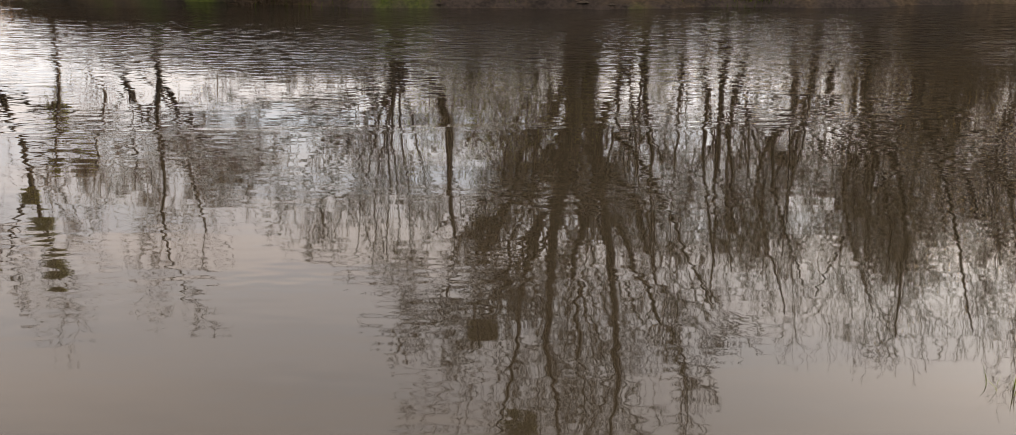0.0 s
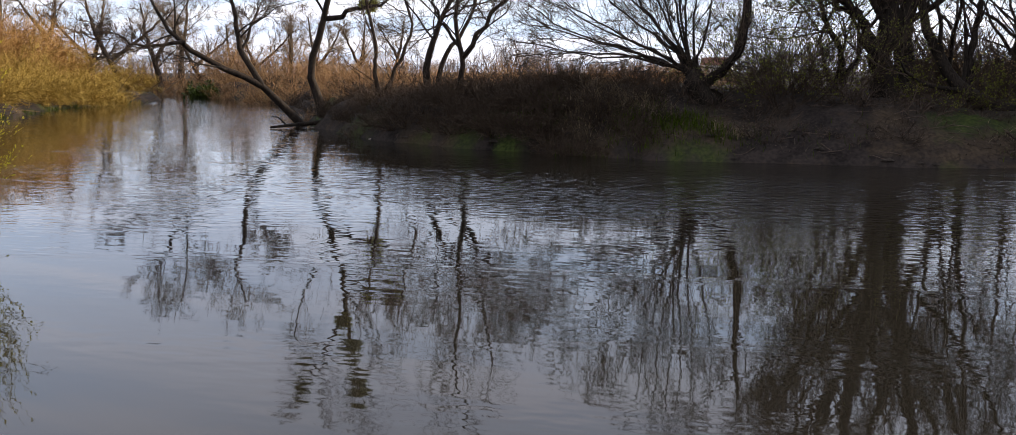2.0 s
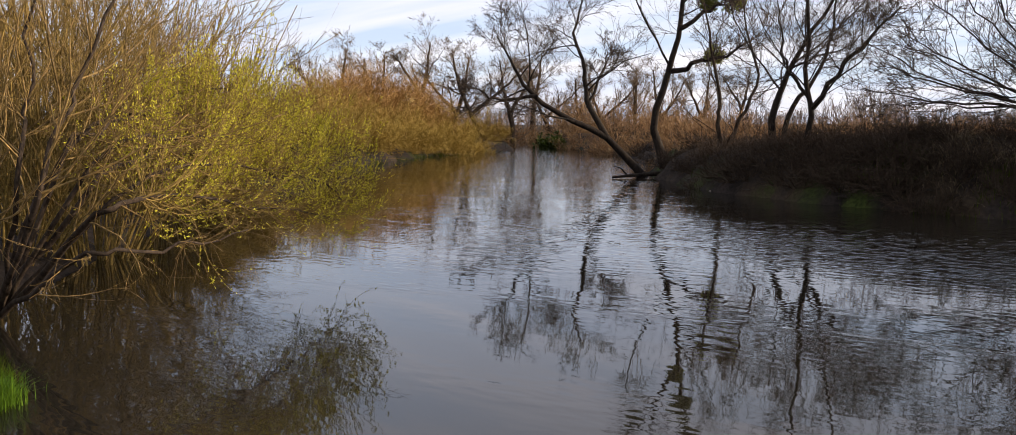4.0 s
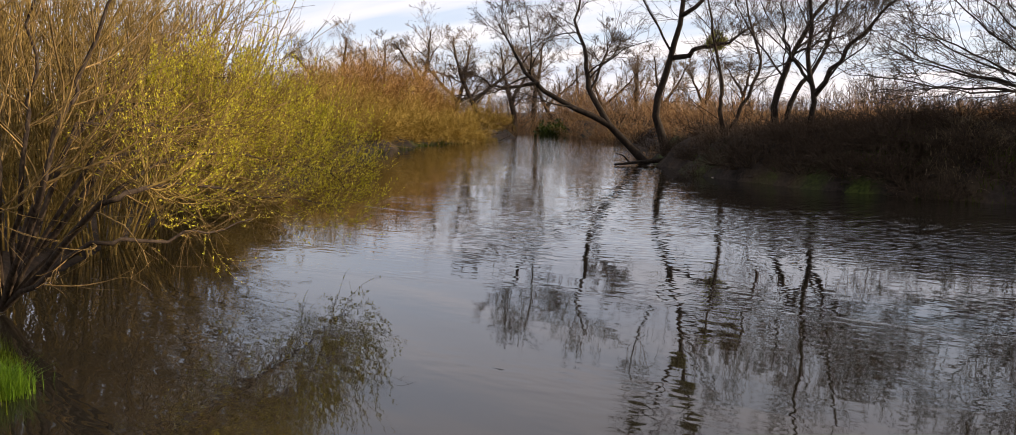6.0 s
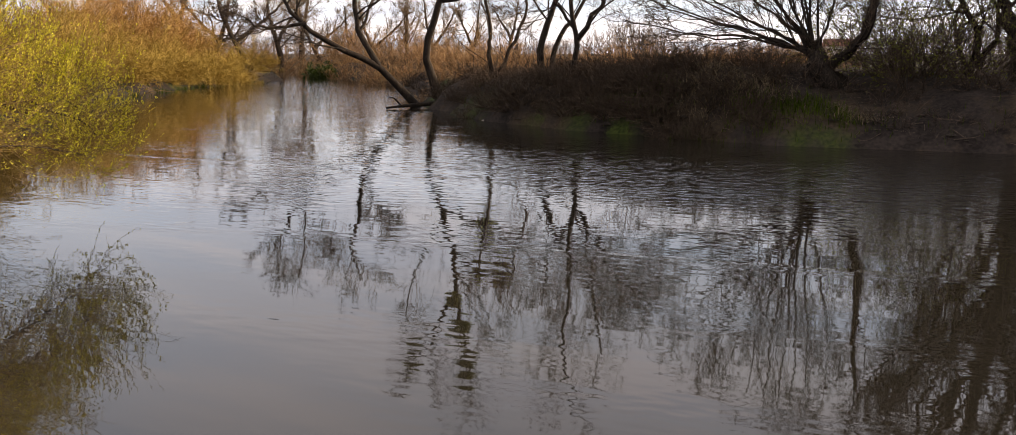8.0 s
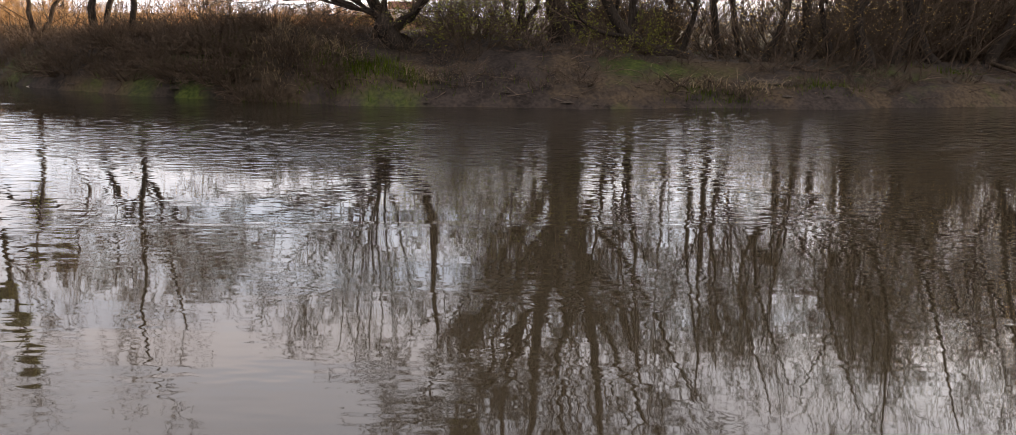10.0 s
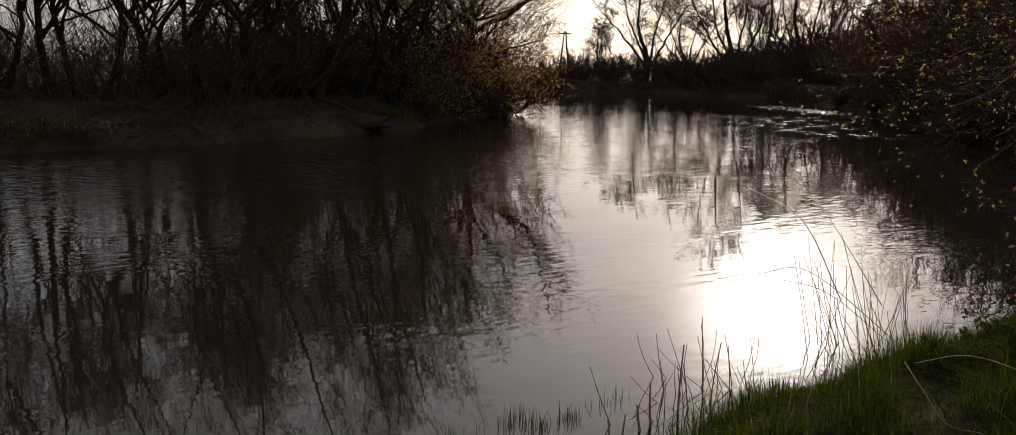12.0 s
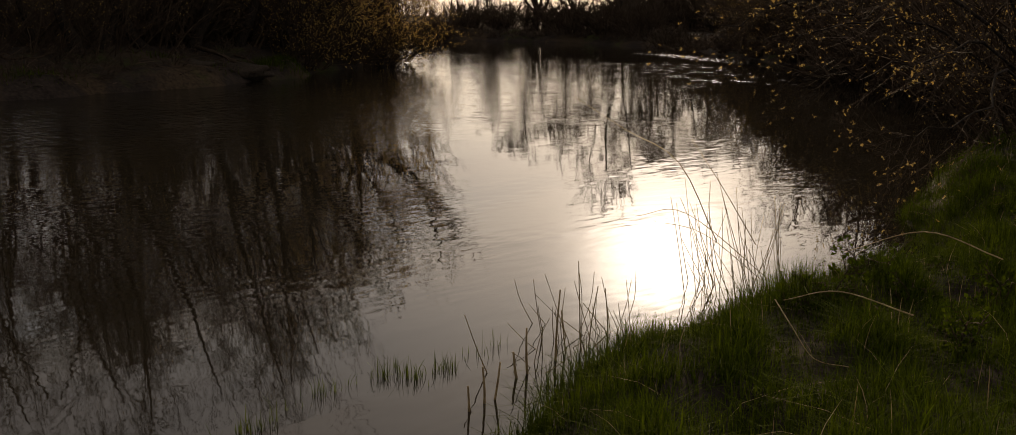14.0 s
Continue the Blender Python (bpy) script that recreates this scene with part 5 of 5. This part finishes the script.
for az, off, n, s, h in ((9.6, .4, 420, .8, .3), (7.4, .5, 500, 1.0, .34), (5.6, .45, 300, .8, .28), (16.4, .4, 300, .6, .3), (-13.2, .5, 260, .7, .22), (-31.6, .5, 420, .55, .34), (-32.6, .4, 240, .4, .3), (-26.6, 1.6, 260, .8, .25), (-19, .5, 200, .7, .22), (-38.6, .6, 260, .6, .3), (42.4, .3, 420, 1.4, .5), (40.7, .3, 320, 1.2, .5), (44.8, .3, 300, 1.2, .4), (46.4, .3, 300, 1.2, .4), (48, .3, 300, 1.2, .4), (49.6, .3, 300, 1.2, .4), (43.6, .3, 300, 1.2, .4), (39.6, .3, 260, 1.2, .4)):
    d = 24.0
    while inland(np.array([spot(az, d)[0]]), np.array([spot(az, d)[1]]))[0] < off:
        d += 0.2
    c = spot(az, d)
    q = np.stack([c[0] + g.normal(0, s, n), c[1] + g.normal(0, s * .4, n), np.zeros(n)], -1)
    q[:, 2] = np.maximum(height(q[:, 0], q[:, 1]), -0.03) - 0.02
    tagged(part("grass_tuft", blades(g, q, h, 0.022, 0.7, 2), GRASS, smooth=False), "fresh green grass tuft at the foot of the bank", "grass", "grass tufts on the far bank", "stuff")
for az, off, n, s, h in ((12.6, .9, 260, .5, .8), (11.2, .8, 200, .45, .7), (9.0, .9, 160, .4, .7), (-12, 1.2, 160, .6, .5), (-15.5, .8, 140, .5, .45), (4.2, .6, 120, .4, .5)):
    d = 24.0
    while inland(np.array([spot(az, d)[0]]), np.array([spot(az, d)[1]]))[0] < off:
        d += 0.2
    c = spot(az, d)
    q = np.stack([c[0] + g.normal(0, s, n), c[1] + g.normal(0, s * .5, n), np.zeros(n)], -1)
    q[:, 2] = np.maximum(height(q[:, 0], q[:, 1]), 0) - 0.03
    tagged(part("dry_tussock", blades(g, q, h, 0.02, 2.0, 4), STRAW, smooth=False), "drooping tussock of withered straw-brown grass", "grass", "dry tussocks on the far bank", "stuff")

# far line of trees on the horizon
n = 4200
A_ = np.radians(g.uniform(-80, 80, n))
D_ = g.uniform(330, 520, n)
b = np.stack([-D_ * np.sin(A_), D_ * np.cos(A_), np.full(n, 1.0)], -1)
hh = 4.5 + 6.5 * np.maximum(0, np.sin(np.degrees(A_) * .35 + 1.9)) ** 2 + g.uniform(0, 2.5, n)
P = runs(g, b, np.tile([0, 0, 1.0], (n, 1)), hh, 3, 0.12, 0.1)
R = np.full((n, 1), 0.14) * np.linspace(1, .4, 4)
Q, S = offshoots(g, P, R, 8, 0.1, 1, 38, 0.45, 1, 0.15, 0.08, 0.6, 0.08)
tagged(part("far_wood", joined(wisps(P, R), wisps(Q, S)), FARWOOD), "hazy line of bare trees on the horizon", "trees", kind="stuff")

# fallen limbs and mud on the far bank
for pts, r in (([(-27.6, 38.5, 1.2), (-29.0, 37.5, 0.9), (-30.4, 37.6, 0.45), (-31.2, 37.2, 0.15)], .09), ([(-29.6, 38.6, .9), (-30.4, 38.0, .75), (-31.6, 38.2, .2)], .05), ([(-12.4, 31.2, .9), (-13.4, 30.6, .5), (-14.6, 30.0, .25)], .05),
               ([(-10.2, 30.6, .9), (-11.2, 30.2, .6), (-12.0, 29.9, .3)], .04), ([(7.6, 31.0, 1.3), (8.6, 29.8, .7), (9.2, 28.9, .1)], .08), ([(18.6, 35, 1.0), (19.6, 34, .9), (21, 33.6, .5)], .06), ([(-17.0, 33.5, 1.15), (-18.8, 33.0, 1.0), (-20.4, 33.4, 1.2)], .06), ([(3.0, 31, 1.2), (1.6, 30.4, 1.1), (.4, 30.2, .8)], .05)):
    P_, R_ = bent([spot(a, d, z) for a, d, z in pts], r, r * .35, 10, g, .03)
    fl = thing("fallen_branch", P_[0, 0], "dead fallen branch lying on the bank", "branch", "fallen branches on the far bank")
    part("stem", tubes(P_ - P_[0, 0], R_, 7), BARK, fl)
    Q_, S_ = offshoots(g, P_ - P_[0, 0], R_, 7, .2, 1, 45, .4, 5, .15, 0, .5, .012)
    for k in range(len(Q_)):
        part("side_twig", tubes(Q_[k:k + 1], S_[k:k + 1], 4), TWIG, fl)
for az, d, sx, sy, sz in ((-29.8, 37.4, 1.1, .6, .34), (-28.6, 37.2, .7, .5, .3), (-27.2, 36.2, .8, .5, .25), (-16.2, 31.4, .9, .5, .18), (-22.4, 33.4, .35, .3, .3)):
    bm = bmesh.new()
    bmesh.ops.create_icosphere(bm, subdivisions=3, radius=1.0)
    for v in bm.verts:
        k = 1 + 0.42 * noise.noise(v.co * 1.7 + Vector((az, d, 0))) + 0.2 * noise.noise(v.co * 4.0) + 0.1 * noise.noise(v.co * 9.0)
        v.co = Vector((v.co.x * sx * k, v.co.y * sy * k, v.co.z * sz * k))
    me = bpy.data.meshes.new("mud_hump")
    bm.to_mesh(me)
    bm.free()
    me.polygons.foreach_set("use_smooth", [True] * len(me.polygons))
    me.materials.append(MUD)
    ob = new("mud_hump", me)
    p = spot(az, d)
    ob.location = (p[0], p[1], max(ground_z(p[0], p[1]), 0) - 0.45 * sz)
    ob.rotation_euler = (0, 0, radians(az))
    tagged(ob, "rounded wet mud hump at the water's edge", "mud", "mud humps on the far bank")

# clods and sods slumped at the water's edge
q = scatter(2400, -32, 36, 26, 48, -0.15, 0.7, 51)
V, F = [], []
ico = [np.array(v) for v in ((0, 0, .5), (.9, 0, 0), (.28, .85, .05), (-.73, .53, 0), (-.73, -.53, .05), (.28, -.85, 0))]
for p in q:
    k = g.uniform(.06, .24)
    o = len(V) * 6
    V.append(np.stack([p + np.array([0, 0, -.35 * k]) + c * k * g.uniform(.7, 1.3, 3) * np.array([1.2, 1, .7]) for c in ico]))
    F.append(o + np.array([[0, 1, 2], [0, 2, 3], [0, 3, 4], [0, 4, 5], [0, 5, 1]]))
tagged(part("bank_clods", (np.concatenate(V), [np.concatenate(F)]), MUD, smooth=False), "clods of dark earth slumped along the waterline", "earth", kind="stuff")

# sticks and debris washed onto the mud
base = scatter(5200, -32, 36, 26, 48, 0.1, 3.2, 33)
n = len(base)
a_ = g.uniform(0, 2 * np.pi, n)
base[:, 2] += 0.05
P = runs(g, base, np.stack([np.cos(a_), np.sin(a_) * .6, g.normal(0, .16, n)], -1), g.uniform(0.25, 1.1, n), 4, 0.16, 0.0)
R = (g.uniform(.006, .02, n))[:, None] * np.linspace(1, .5, 5)
tagged(part("bank_debris", tubes(P, R, 4), TWIG_BRAMBLE), "grey-brown sticks and washed-up debris on the mud", "debris", kind="stuff")

# ---- driftwood, pole, house ----
tagged(part("driftwood", joined(tubes(*bent([sight(28.5, -2.9, 47), sight(30, -3.0, 46.5), sight(31.5, -3.15, 46)], .13, .05, 8), 7), tubes(*bent([sight(30.6, -3.05, 46.3), sight(31.0, -2.6, 46.2), sight(31.4, -2.5, 46)], .05, .02, 5), 5)), BARK_DARK), "dark dead branch lying in the water", "driftwood")
tagged(part("driftwood", tubes(*bent([sight(25.9, -4.0, 38), sight(25.5, -3.85, 38), sight(25.15, -3.75, 38.2)], .045, .02, 6), 7), DEADWOOD), "pale bleached log end at the water's edge", "driftwood")

pole = thing("power_pole", rooted(-42.0, 150), "far wooden twin-leg power pole", "pole")
for s in (-1, 1):
    part("leg", tubes(*bent([(s * 1.0, 0, 0), (s * .15, 0, 7.2)], .14, .1, 3), 6), BARK_DARK, pole)
part("crossarm", tubes(*bent([(-1.3, 0, 6.8), (1.3, 0, 6.8)], .1, .1, 3), 6), BARK_DARK, pole)

# small far house beyond the field
house = thing("house", rooted(5.2, 330), "small distant house with a brown roof beyond the field", "house")
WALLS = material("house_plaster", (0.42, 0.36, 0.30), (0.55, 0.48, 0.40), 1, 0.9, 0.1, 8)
ROOF = material("roof_tile", (0.10, 0.045, 0.03), (0.18, 0.085, 0.055), 1, 0.8, 0.2, 8)


def box(x0, x1, y0, y1, z0, z1):
    V = np.array([[x, y, z] for z in (z0, z1) for y in (y0, y1) for x in (x0, x1)], float)
    return V, [np.array([[0, 2, 3, 1], [4, 5, 7, 6], [0, 1, 5, 4], [2, 6, 7, 3], [0, 4, 6, 2], [1, 3, 7, 5]])]


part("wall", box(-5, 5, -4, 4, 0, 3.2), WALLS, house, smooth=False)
V = np.array([[-5.4, -4.5, 3.1], [5.4, -4.5, 3.1], [5.4, 4.5, 3.1], [-5.4, 4.5, 3.1], [-5.4, 0, 5.6], [5.4, 0, 5.6]])
part("roof", (V, [np.array([[0, 1, 5, 4], [2, 3, 4, 5], [0, 3, 2, 1]]), np.array([[0, 4, 3], [1, 2, 5]])]), ROOF, house, smooth=False)
for x in (-3.2, 0.4, 3.4):
    part("window", box(x - .5, x + .5, -4.06, -3.96, 1.1, 2.3), BARK_DARK, house, smooth=False)
